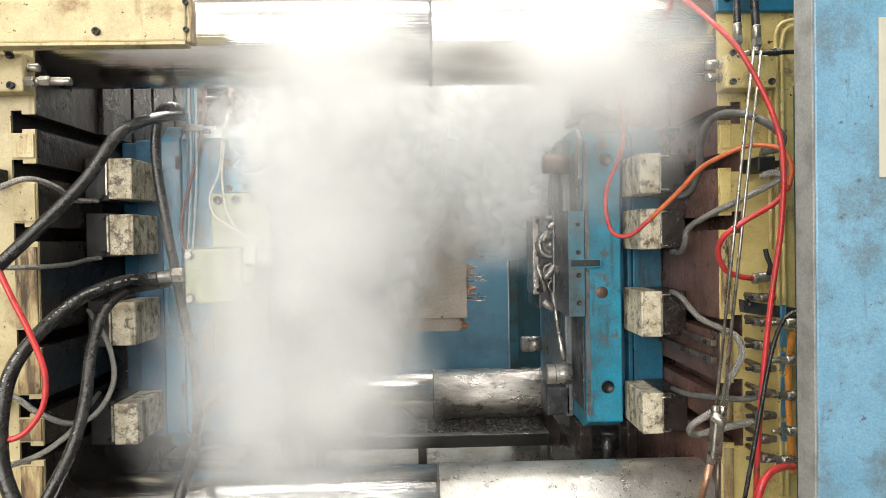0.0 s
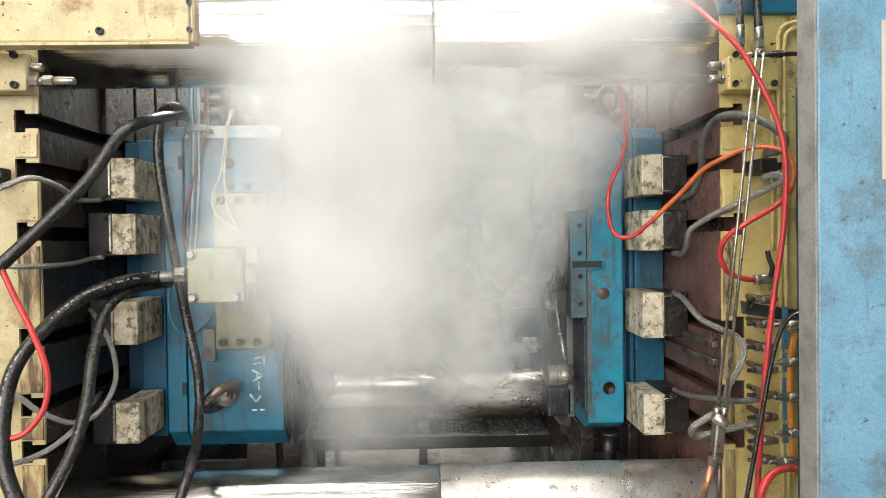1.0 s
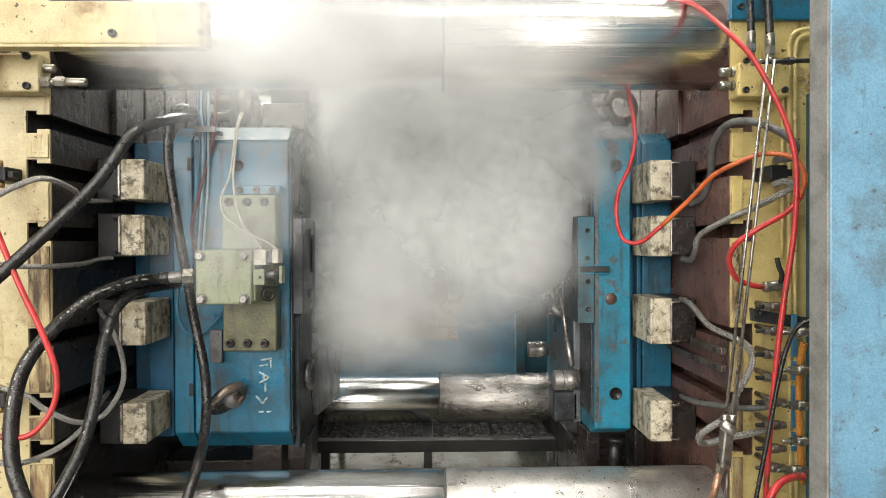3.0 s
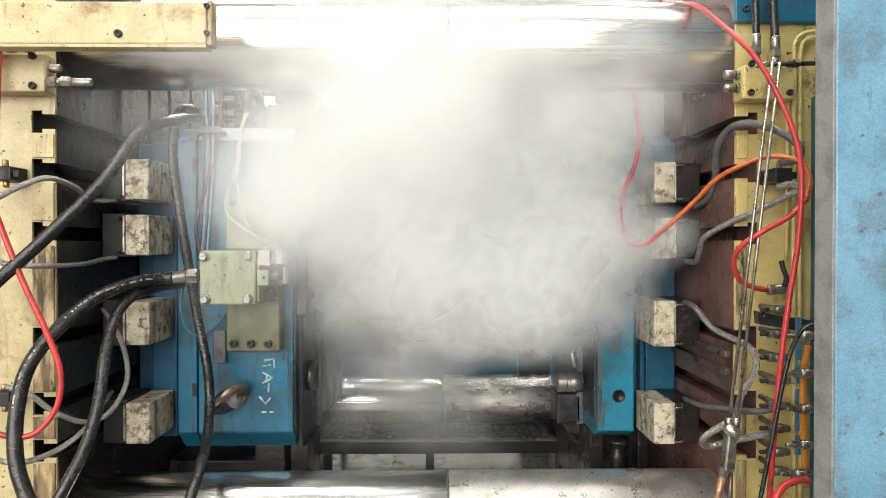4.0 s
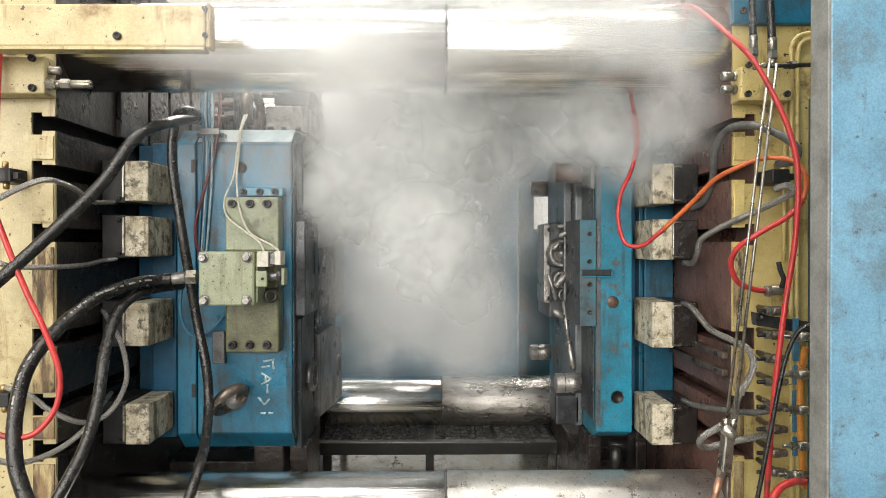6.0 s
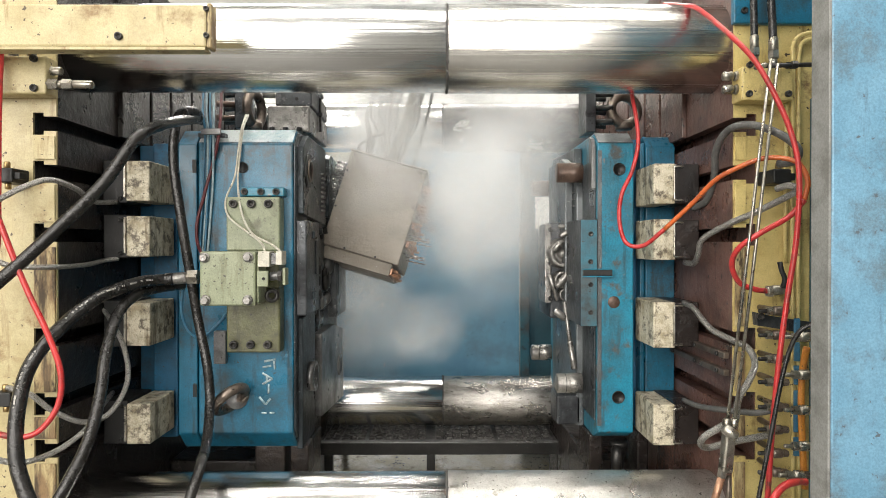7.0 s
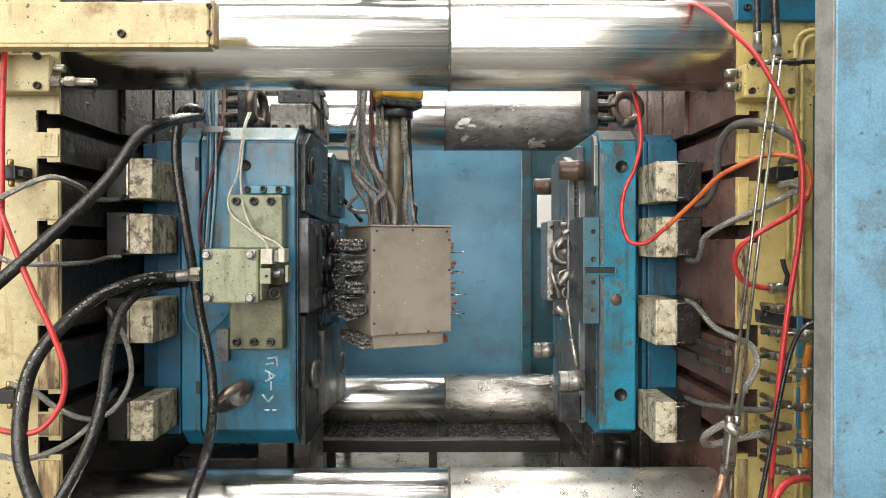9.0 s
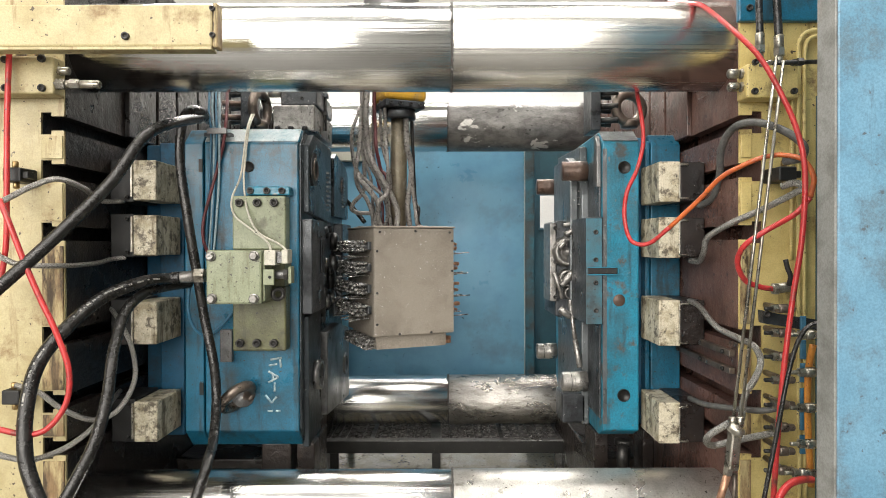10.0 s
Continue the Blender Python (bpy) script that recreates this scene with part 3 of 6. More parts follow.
# ---- die halves ----
def prism_x(outline, x0, x1, bevel=0.0):
    """An outline of (y, z) drawn out from x0 to x1."""
    bm = bmesh.new()
    a = [bm.verts.new((x0, y, z)) for y, z in outline]
    b = [bm.verts.new((x1, y, z)) for y, z in outline]
    n = len(outline)
    bm.faces.new(a)
    bm.faces.new(b[::-1])
    for i in range(n):
        bm.faces.new((a[i], b[i], b[(i + 1) % n], a[(i + 1) % n]))
    if bevel:
        bmesh.ops.bevel(bm, geom=bm.edges[:], offset=bevel, segments=2, profile=0.5, affect="EDGES")
    return bm


FRONT = 1.56
BACK = 2.22


def die_profile(zt, zb, back=BACK):
    return [(FRONT, 0.863), (FRONT, 1.586), (1.605, zt), (back - 0.04, zt), (back, zt - 0.03), (back, zb + 0.03), (back - 0.04, zb), (1.605, zb)]


def hole(at, way, r, parent, name="bore"):
    """A bored hole: a thin-rimmed cup on the face, its inner shade painted black."""
    at, way = Vector(at), Vector(way).normalized()
    bm = add_lathe(bmesh.new(), at, at + way * 0.002, [(0, r * 1.12), (1, r * 1.08), (1, r), (0.2, r * 0.98)], 24)
    part(name, smooth(bm), BLACK_AND_RECESS, parent)


def left_die():
    d = thing("ejector_die_half", (-0.5, 1.9, 0.79), "blue die half with dark steel parting side, clamped upright", "die")
    zt, zb = 1.626, 0.816
    part("clamp_plate", prism_x(die_profile(zt, zb), -0.641, -0.594, 0.003), BLUE, d)
    part("holder_block", prism_x(die_profile(zt, zb), -0.591, -0.355, 0.004), BLUE, d)
    # strip over the top bevel: rub wear plus painted top light
    za, zc = 1.586, 1.626
    part("rubbed_bevel", prism_x([(FRONT + 0.002, za + 0.0035), (FRONT + 0.0015, za + 0.005), (1.603, zc + 0.0015), (1.605, zc)], -0.589, -0.357), BEVEL_LIT, d, "rubbed blue bevel, pale with top light painted in")
    for x0, x1, y0 in ((LEFT_X + 0.003, -0.734, 1.66), (-0.734 + 0.004, -0.667, 1.62)):
        # the recess shade on these rails is put into the blue
        part("ejector_rail", box(x0, x1, y0, 2.15, zb + 0.02, zt - 0.03, 0.004), BLUE_SHADED, d, "blue ejector rail in the shaded blue")
    x = -0.355
    # this face turns from the light, so it takes the shaded steel
    part("parting_face", prism_x([(FRONT + 0.006, 0.868), (FRONT + 0.006, 1.583), (1.607, zt - 0.003), (BACK - 0.042, zt - 0.003), (BACK - 0.002, zt - 0.033), (BACK - 0.002, zb + 0.03), (BACK - 0.042, zb + 0.003), (1.607, zb + 0.003)], x + 0.0002, x + 0.0045, 0.001), PARTING_SHADED, d, "blue-black steel parting face with shade and wet glints painted in")
    # octagonal bush pockets, bored through the face
    for py, pz, r in ((1.655, 1.530, 0.047), (2.10, 1.525, 0.036)):
        ring = [(py + r * 0.92 * math.cos(a), pz + r * math.sin(a)) for a in (math.pi / 8 + math.pi / 4 * k for k in range(8))]
        # the pocket's inner shade is a black plate on the insert
        part("bush_pocket", prism_x(ring, x + 0.018, x + 0.0225, 0.001), BLACK_AND_RECESS, d, "octagonal bush pocket, its shade a raised black plate")
        part("bush_rim", smooth(add_lathe(bmesh.new(), (x + 0.0226, py + 0.004, pz), (x + 0.026, py + 0.004, pz), [(0, r * 0.66), (1, r * 0.62), (1, r * 0.5), (0, r * 0.48)], 28)), PIN, d, "worn bronze bush rim")
    for py, pz, h, tall in ((1.66, 1.36, 0.007, 0.02), (1.66, 1.20, 0.007, 0.02), (1.70, 1.30, 0.004, 0.09), (2.08, 1.25, 0.005, 0.16)):
        part("wear_plate", box(x + 0.0305, x + 0.0305 + h, py - 0.016, py + 0.016, pz - tall / 2, pz + tall / 2, 0.0015), PARTING_SHADED, d, "bolted wear plate")
    # steel inserts on the parting side
    part("upper_insert", prism_x([(1.60, 1.413), (1.60, 1.585), (1.66, 1.623), (1.92, 1.623), (1.92, 1.394)], x + 0.0005, x + 0.018, 0.003), PARTING_SHADED, d, "grey steel insert with shade painted in")
    part("upper_insert", prism_x([(1.955, 1.42), (1.955, 1.60), (2.0, 1.62), (2.20, 1.60), (2.24, 1.57), (2.24, 1.42)], x - 0.02, x + 0.022, 0.003), PARTING_SHADED, d, "grey steel insert with shade painted in")
    part("slide_block", box(x + 0.0005, x + 0.03, 1.58, 1.75, 1.154, 1.396, 0.004), STEEL_DARK, d, "sooty steel slide block")
    part("slide_block", box(x + 0.0005, x + 0.034, 2.04, 2.235, 1.10, 1.40, 0.004), STEEL_DARK, d, "sooty steel slide block")
    # a flat black plate paints the depth of the cavity
    part("cavity", box(x + 0.0005, x + 0.004, 1.755, 2.035, 1.09, 1.41, 0.001), BLACK_AND_RECESS, d, "die cavity, its shade a flat black plate")
    rng = random.Random(4)
    for i in range(26):
        y, z, r = rng.uniform(1.78, 2.02), rng.uniform(1.11, 1.39), rng.uniform(0.012, 0.035)
        h = rng.uniform(0.008, 0.026)
        part("core", smooth(add_lathe(bmesh.new(), (x + 0.003, y, z), (x + 0.003 + h, y, z), [(0, r), (0.7, r * 0.9), (1, r * 0.6)], 14)), rng.choice((BLACK_AND_RECESS, STEEL_DARK, STEEL)), d)
    part("lower_insert", prism_x([(1.60, 0.810), (1.60, 1.145), (1.76, 1.166), (1.76, 0.796)], x + 0.0005, x + 0.016, 0.003), PARTING_SHADED, d)
    part("lower_insert", prism_x([(1.80, 0.84), (1.80, 1.08), (2.02, 1.08), (2.22, 1.04), (2.22, 0.80)], x + 0.0005, x + 0.028, 0.004), STEEL, d, "bright wet steel insert")
    for y, z, r in ((1.68, 0.982, 0.040), (2.12, 0.93, 0.036)):
        bm = add_lathe(bmesh.new(), (x + 0.012, y, z), (x + 0.034, y, z), [(0, r), (1, r), (1, r * 0.72), (0.1, r * 0.7)], 28)
        part("guide_bush", smooth(bm), STEEL, d, "steel guide bush")
    for i in range(9):
        z = 1.539 - 0.0135 * i
        part("vent_fin", box(x + 0.018, x + 0.026, 1.84, 1.875, z, z + 0.006, 0.001), STEEL, d)
        part("vent_fin", box(x + 0.022, x + 0.028, 2.10, 2.14, 1.55 - 0.012 * i, 1.556 - 0.012 * i, 0.001), STEEL, d)
    hole((-0.480, 1.558, 1.526), (0, -1, 0), 0.0125, d)
    # keyways are black plates that paint the shade of a slot
    part("keyway", box(-0.605, -0.595, 1.5585, 1.561, 1.513, 1.546, 0.0005), BLACK_AND_RECESS, d, "keyway slot, its shade a raised black plate")
    part("keyway", box(-0.605, -0.595, 1.5585, 1.561, 0.954, 0.986, 0.0005), BLACK_AND_RECESS, d, "keyway slot, its shade a raised black plate")
    # worn paint strokes
    for p0, p1 in (((-0.432, 1.014), (-0.407, 0.999)), ((-0.432, 0.986), (-0.407, 0.999)), ((-0.421, 1.008), (-0.421, 0.99)), ((-0.416, 0.986), (-0.417, 0.963)), ((-0.44, 0.954), (-0.424, 0.935)), ((-0.424, 0.935), (-0.412, 0.95)), ((-0.431, 1.028), (-0.41, 1.032)), ((-0.427, 1.043), (-0.399, 1.048)), ((-0.403, 1.044), (-0.401, 1.023)), ((-0.435, 0.914), (-0.421, 0.914)), ((-0.414, 0.914), (-0.402, 0.914))):
        part("chalk_mark", rod((p0[0], 1.5602, p0[1]), (p1[0], 1.5602, p1[1]), 0.0030, 6), CHALK, d, "worn white paint stroke")
    return d


left_die()


def lifting_eye(name_at, normal, big, small, stem, material, label):
    e = thing("lifting_eye", name_at, label, "lifting eye")
    c = Vector(name_at)
    part("ring", ring_bm(c, normal, big, small), material, e)
    part("collar", rod(c + Vector(stem) * (big * 0.85), c + Vector(stem) * (big * 1.35), small * 1.7, 20, 0.003), material, e)
    return e


lifting_eye((-0.496, 1.720, 1.705), (1.0, -0.22, 0), 0.042, 0.013, (0, 0, -1), PIN, "worn steel lifting eye on the blue die")
lifting_eye((0.518, 1.720, 1.704), (0.25, -1, 0.1), 0.040, 0.014, (0, 0, -1), PIN, "rusty steel lifting eye on the blue die")
eye = lifting_eye((-0.501, 1.525, 0.957), (0.66, -0.35, -0.66), 0.040, 0.0125, (0.35, 0.9, 0), PIN, "worn steel lifting eye screwed into the blue die")
part("seat_plate", rod((-0.496, 1.560, 0.951), (-0.493, 1.552, 0.953), 0.027, 28, 0.001), STEEL, eye, "round bright seat plate")
lifting_eye((0.486, 1.660, 0.766), (1, -0.4, 0), 0.034, 0.014, (0, 0, 1), BOLT, "black lifting eye under the die")


def right_die():
    d = thing("cover_die_half", (0.45, 1.9, 0.79), "worn blue die half with grey steel parting side, clamped upright", "die")
    zt, zb = 1.619, 0.841
    x0, x1 = 0.405, 0.497
    part("holder_block", prism_x(die_profile(zt, zb), x0, x1, 0.004), BLUE_WORN, d)
    # set-back plate in the blue that has shade mixed in
    part("clamp_plate", prism_x([(1.66, zb + 0.01), (1.66, zt - 0.03), (1.69, zt), (2.2, zt), (2.2, zb + 0.01)], x1 + 0.001, 0.545, 0.003), BLUE_SHADED, d)
    part("clamp_plate", prism_x([(1.62, zb + 0.01), (1.62, zt - 0.03), (1.65, zt), (2.2, zt), (2.2, zb + 0.01)], 0.546, RIGHT_X - 0.003, 0.003), BLUE, d)
    part("blue_stripe", box(0.533, 0.545, 1.625, 1.66, zb + 0.1, zt - 0.02, 0.003), BLUE, d)
    # greyer strip that paints the top light on this bevel
    part("rubbed_bevel", prism_x([(FRONT + 0.002, 1.5895), (FRONT + 0.0015, 1.591), (1.603, zt + 0.0015), (1.605, zt)], x0 + 0.002, x1 - 0.002), PARTING_LIT, d, "rubbed grey bevel with top light painted in")
    part("rust_spot", smooth(add_lathe(bmesh.new(), (0.447, FRONT + 0.0004, 1.190), (0.447, FRONT - 0.0012, 1.190), [(0, 0.0155), (1, 0.0145)], 22)), RUST, d, "rusty round plug in the paint")
    part("front_band", box(x0 + 0.0005, x0 + 0.011, FRONT - 0.0012, FRONT + 0.0004, 0.88, 1.57, 0.0004), PARTING_LIT, d, "paint rubbed off along the parting edge")
    for k in range(5):
        part("vent_fin", box(x0 - 0.0275, x0 - 0.0222, 1.72 + 0.03 * (k % 2), 1.735 + 0.03 * (k % 2), 1.475 - 0.009 * k, 1.479 - 0.009 * k, 0.0008), STEEL, d)
    # corner cheeks on the parting side
    part("corner_cheek", prism_x([(1.57, 1.578), (1.585, 1.603), (1.605, 1.611), (1.605, 1.478), (1.57, 1.475)], x0 - 0.012, x0 - 0.0005, 0.002), STEEL, d, "grey steel corner cheek")
    # blocks facing the light, in the lit copy of the steel
    part("parting_block", prism_x([(1.70, 0.840), (1.70, 1.464), (1.73, 1.601), (2.06, 1.615), (2.06, 0.86)], x0 - 0.022, x0 - 0.0005, 0.004), PARTING_LIT, d, "dark grey steel parting block")
    part("parting_block", prism_x([(1.74, 1.12), (1.74, 1.56), (1.80, 1.58), (2.0, 1.58), (2.0, 1.12)], x0 - 0.045, x0 - 0.0225, 0.004), PARTING_LIT, d, "dark grey steel parting block")
    sp = part("slide_plate", box(0.361, x0 - 0.0005, 1.55, 1.72, 1.131, 1.398, 0.003), STEEL_DARK, d, "dark steel slide plate with four screws")
    part("slide_front", box(0.361, 0.401, 1.5455, 1.5495, 1.132, 1.395, 0.001), TEAL_WORN, sp)
    for py in (1.361, 1.292, 1.235, 1.166):
        part("screw", bolt_bm((0.385, 1.5456, py), (0, -1, 0), 0.0062, 0.003), BOLT, sp)
    # black bar painting the slot's shade, framed to look sunk in
    slot = part("keyway", box(0.366, 0.439, 1.5445, 1.5475, 1.257, 1.272, 0.0012), BLACK_AND_RECESS, d, "routed slot, its shade a raised black bar")
    for rim in ((0.364, 0.441, 1.2535, 1.2567), (0.364, 0.441, 1.2723, 1.2745), (0.4393, 0.442, 1.2568, 1.2722)):
        part("slot_rim", box(rim[0], rim[1], 1.5425, 1.5475, rim[2], rim[3], 0.001), BLUE_WORN, slot)
    for p in ((0.460, 1.560, 1.523), (0.458, 1.558, 0.952)):
        hole(p, (0, -1, 0), 0.0145, d)
    part("edge_strip", box(x0 - 0.005, x0 - 0.0005, 1.572, 1.70, zb + 0.05, zt - 0.07, 0.001), STEEL_DARK, d, "sooty steel edge strip")
    # the casting insert: plate with screws, hubs and fins
    xi = 0.311
    part("insert_plate", box(xi, xi + 0.018, 1.78, 1.90, 1.168, 1.393, 0.003), STEEL_BRIGHT, d, "bare steel insert plate")
    for py in (1.377, 1.282, 1.181):
        part("screw", bolt_bm((0.326, 1.7795, py), (0, -1, 0), 0.007, 0.004), BOLT, d)
    part("insert_body", box(xi + 0.018, x0 - 0.03, 1.80, 2.0, 1.122, 1.399, 0.006), STEEL_DARK, d)
    for cx, cy, r in ((0.361, 1.310, 0.044), (0.358, 1.235, 0.026), (0.366, 1.193, 0.02)):
        bm = add_lathe(bmesh.new(), (cx, 1.81, cy), (cx, 1.755, cy), [(0, r), (0.6, r), (0.75, r * 0.9), (1, r * 0.9), (1, r * 0.66), (0.5, r * 0.62), (0.5, r * 0.3), (0.9, r * 0.25)], 28)
        part("cast_hub", smooth(bm), STEEL_BRIGHT, d, "bright round cast hub")
    for i, (a, b) in enumerate((((0.318, 1.750, 1.251), (0.341, 1.750, 1.178)), ((0.332, 1.750, 1.318), (0.350, 1.750, 1.342)), ((0.336, 1.740, 1.216), (0.373, 1.740, 1.258)), ((0.343, 1.750, 1.384), (0.372, 1.750, 1.388)),
                              ((0.346, 1.740, 1.357), (0.383, 1.740, 1.378)), ((0.327, 1.720, 1.154), (0.357, 1.720, 1.131)), ((0.357, 1.730, 1.177), (0.365, 1.700, 1.072)), ((0.365, 1.700, 1.072), (0.374, 1.680, 0.998)))):
        part("runner", rod(a, b, 0.006 + 0.002 * (i % 3), 10, 0.002), STEEL_BRIGHT, d, "cast runner")
    for px, py in ((0.361, 1.400), (0.375, 1.400)):
        part("ejector_pin", rod((px, 1.78, py - 0.02), (px, 1.78, py + 0.01), 0.0025, 8), BOLT, d)
    # guide pins
    for y, zc, r in ((1.65, 1.524, 0.0255), (1.65, 0.968, 0.0255), (2.10, 1.523, 0.0255), (2.10, 0.974, 0.0255)):
        bm = add_lathe(bmesh.new(), (0.319, y, zc), (x0 - 0.02, y, zc), [(0, r - 0.004), (0.04, r), (0.5, r), (0.51, r + 0.001), (1, r + 0.001)], 32)
        upper = zc > 1.2
        pin = part("guide_pin", smooth(bm), RUST if upper else STEEL_BRIGHT, d, "rust-brown guide pin" if upper else "bare steel guide pin with oil grooves")
        for k in () if upper else (0.25, 0.38, 0.62):
            xx = 0.319 + k * 0.09
            part("oil_groove", rod((xx, y, zc), (xx + 0.0015, y, zc), r + 0.0005, 32), BLACK_AND_RECESS, pin)
    part("foot_block", box(0.330, 0.397, 1.70, 1.80, 0.843, 0.924, 0.006), STEEL_DARK, d, "scaled steel foot block")
    part("support_column", box(x0 - 0.005, x0 + 0.03, 1.62, 1.74, 0.50, zb - 0.001, 0.004), BLACK_IRON, d)
    part("support_column", box(x0 + 0.12, x0 + 0.15, 1.62, 1.70, 0.50, zb + 0.005, 0.004), BLACK_IRON, d)
    return d


right_die()


def slot_rails():
    for z, y1 in ((SLOTS[3] - 0.038, 2.1), (SLOTS[3] - 0.075, 2.1)):
        rail = thing("slot_rail", (RIGHT_X, 1.4, z), "oily steel locating rail on the brown platen face", "rail")
        part("bar", box(RIGHT_X - 0.014, RIGHT_X - 0.0005, 1.31, y1, z - 0.007, z + 0.007, 0.002), PIN, rail)
        for y in (1.34, 1.46, 1.60):
            part("bolt", bolt_bm((RIGHT_X - 0.0142, y, z), (-1, 0, 0), 0.005, 0.004), BOLT, rail)


slot_rails()


def manifold(name_x, label, zbase, pts, y):
    m = thing("cooling_manifold", (name_x, y, zbase), label, "manifold")
    part("block", box(name_x - 0.012, name_x + 0.014, y, y + 0.10, zbase, zbase + 0.16, 0.003), STEEL_DARK, m)
    for i in range(3):
        z = zbase + 0.03 + 0.038 * i
        part("nipple", rod((name_x + pts * 0.014, y + 0.02, z), (name_x + pts * 0.062, y + 0.0, z - 0.002), 0.0085, 14, 0.002), RUST if pts < 0 else BOLT, m, "tarnished water nipple")
        part("nipple", rod((name_x + pts * 0.014, y + 0.06, z), (name_x + pts * 0.055, y + 0.05, z - 0.006), 0.008, 14, 0.002), BOLT, m, "black water nipple")
    return m


manifold(-0.532, "steel water manifold with tarnished nipples on the die", 1.650, -1, 1.70)
manifold(0.422, "steel water manifold with black nipples on the die", 1.641, 1, 1.70)


def core_puller():
    c = thing("core_cylinder", (-0.391, 1.75, 1.644), "grey steel core-pull cylinder block standing on the die", "cylinder")
    part("body", box(-0.451, -0.338, 1.68, 1.95, 1.636, 1.707, 0.004), STEEL_BRIGHT, c)
    part("cap", box(-0.432, -0.334, 1.69, 1.93, 1.707 + 0.001, 1.758, 0.004), STEEL_DARK, c)
    for px in (-0.434, -0.399, -0.362):
        part("bolt", bolt_bm((px, 1.665, 1.636), (0, 0, 1), 0.0075, 0.010), BOLT, c)
    for px in (-0.417, -0.386, -0.359):
        part("bolt", bolt_bm((px, 1.72, 1.758), (0, 0, 1), 0.007, 0.009), BOLT, c)
    part("port", bolt_bm((-0.374, 1.6895, 1.727), (0, -1, 0), 0.005, 0.002), BLACK_AND_RECESS, c)
    part("hose_stub", rod((-0.467, 1.700, 1.742), (-0.434, 1.700, 1.742), 0.011, 16, 0.002), NICKEL, c)
    for k in (0, 1):
        part("side_rod", rod((-0.340 + 0.009 * k, 1.80, 1.658), (-0.340 + 0.009 * k, 1.80, 1.788), 0.0035, 10), BOLT, c)
    part("rod_clip", box(-0.353, -0.323, 1.79, 1.81, 1.700, 1.713, 0.002), STEEL_DARK, c)
    part("rod_clip", box(-0.353, -0.323, 1.79, 1.81, 1.752, 1.765, 0.002), STEEL_DARK, c)


core_puller()


# ---- hydraulic valve on the die ----
def valve():
    v = thing("hydraulic_valve", (-0.468, 1.5, 1.074), "pale green hydraulic core-pull valve bolted to the die", "valve")
    part("upper_plate", box(-0.507, -0.377, 1.515, 1.559, 1.319, 1.450, 0.004), GREEN, v, "pale green mounting plate")
    part("back_strip", box(-0.475, -0.369, 1.525, 1.559, 1.452, 1.474, 0.003), BLUE_WORN, v, "blue bolted strip")
    part("lower_plate", box(-0.507, -0.377, 1.515, 1.559, 1.072, 1.230, 0.004), GREEN_OLD, v, "oily green mounting plate")
    part("middle_body", box(-0.498, -0.373, 1.49, 1.559, 1.231, 1.319, 0.004), GREEN_OLD, v)
    part("valve_block", box(-0.531, -0.405, 1.405, 1.489, 1.196, 1.319, 0.005), GREEN, v, "pale green valve block")
    part("block_side", box(-0.406 + 0.0005, -0.400, 1.415, 1.48, 1.202, 1.312, 0.003), GREEN, v)
    for x, z in ((-0.519, 1.305), (-0.421, 1.306), (-0.517, 1.209), (-0.422, 1.209)):
        ws = part("washer", rod((x, 1.4045, z), (x, 1.401, z), 0.0118, 20, 0.001), STEEL_BRIGHT, v)
        part("bolt", hex_bm((x, 1.4005, z), (0, -1, 0), 0.0095, 0.008), STEEL_BRIGHT, ws, "hexagon bolt")
    for x, z in ((-0.488, 1.433), (-0.445, 1.433), (-0.404, 1.433), (-0.488, 1.092), (-0.447, 1.092), (-0.406, 1.092)):
        part("bolt", bolt_bm((x, 1.5147, z), (0, -1, 0), 0.0102, 0.010), BOLT, v, "socket bolt")
    for x, z in ((-0.465, 1.463), (-0.425, 1.463), (-0.388, 1.463)):
        part("bolt", bolt_bm((x, 1.5247, z), (0, -1, 0), 0.0085, 0.006), BOLT, v, "socket bolt")
    part("switch_box", box(-0.401, -0.375, 1.41, 1.455, 1.284, 1.319, 0.002), WIRE_CREAM, v, "cream limit-switch box")
    part("switch_box", box(-0.361, -0.347, 1.41, 1.455, 1.288, 1.320, 0.002), WIRE_CREAM, v, "cream limit-switch box")
    part("switch_plate", box(-0.375 + 0.0005, -0.361 - 0.0005, 1.42, 1.44, 1.289, 1.315, 0.001), STEEL, v)
    part("bracket", box(-0.404, -0.378, 1.41, 1.417, 1.239, 1.275, 0.002), GREEN, v)
    part("bracket_hole", bolt_bm((-0.388, 1.4098, 1.257), (0, -1, 0), 0.0035, 0.001), BLACK_AND_RECESS, v)
    part("piston", rod((-0.379, 1.430, 1.261), (-0.348, 1.430, 1.264), 0.010, 18, 0.002), STEEL, v, "short steel piston rod")
    part("piston_nut", hex_bm((-0.359, 1.430, 1.263), (1, 0, 0), 0.014, 0.010), BOLT, v)
    part("end_stop", box(-0.348, -0.341, 1.42, 1.45, 1.242, 1.281, 0.001), GREEN, v)
    part("relief_port", smooth(ring_bm((-0.382, 1.460, 1.215), (0.5, -1, 0), 0.012, 0.005)), BOLT, v)
    part("foot_plate", box(-0.547, -0.517, 1.54, 1.5585, 1.040, 1.121, 0.002), STEEL, v, "bare steel foot plate")
    part("hose_nut", hex_bm((-0.545, 1.440, 1.260), (-1, 0, 0), 0.018, 0.026), NICKEL, v, "zinc hose nut")
    part("hose_sleeve", rod((-0.570, 1.440, 1.258), (-0.620, 1.430, 1.255), 0.0135, 20, 0.003), STEEL_BRIGHT, v, "crimped steel hose sleeve")


valve()


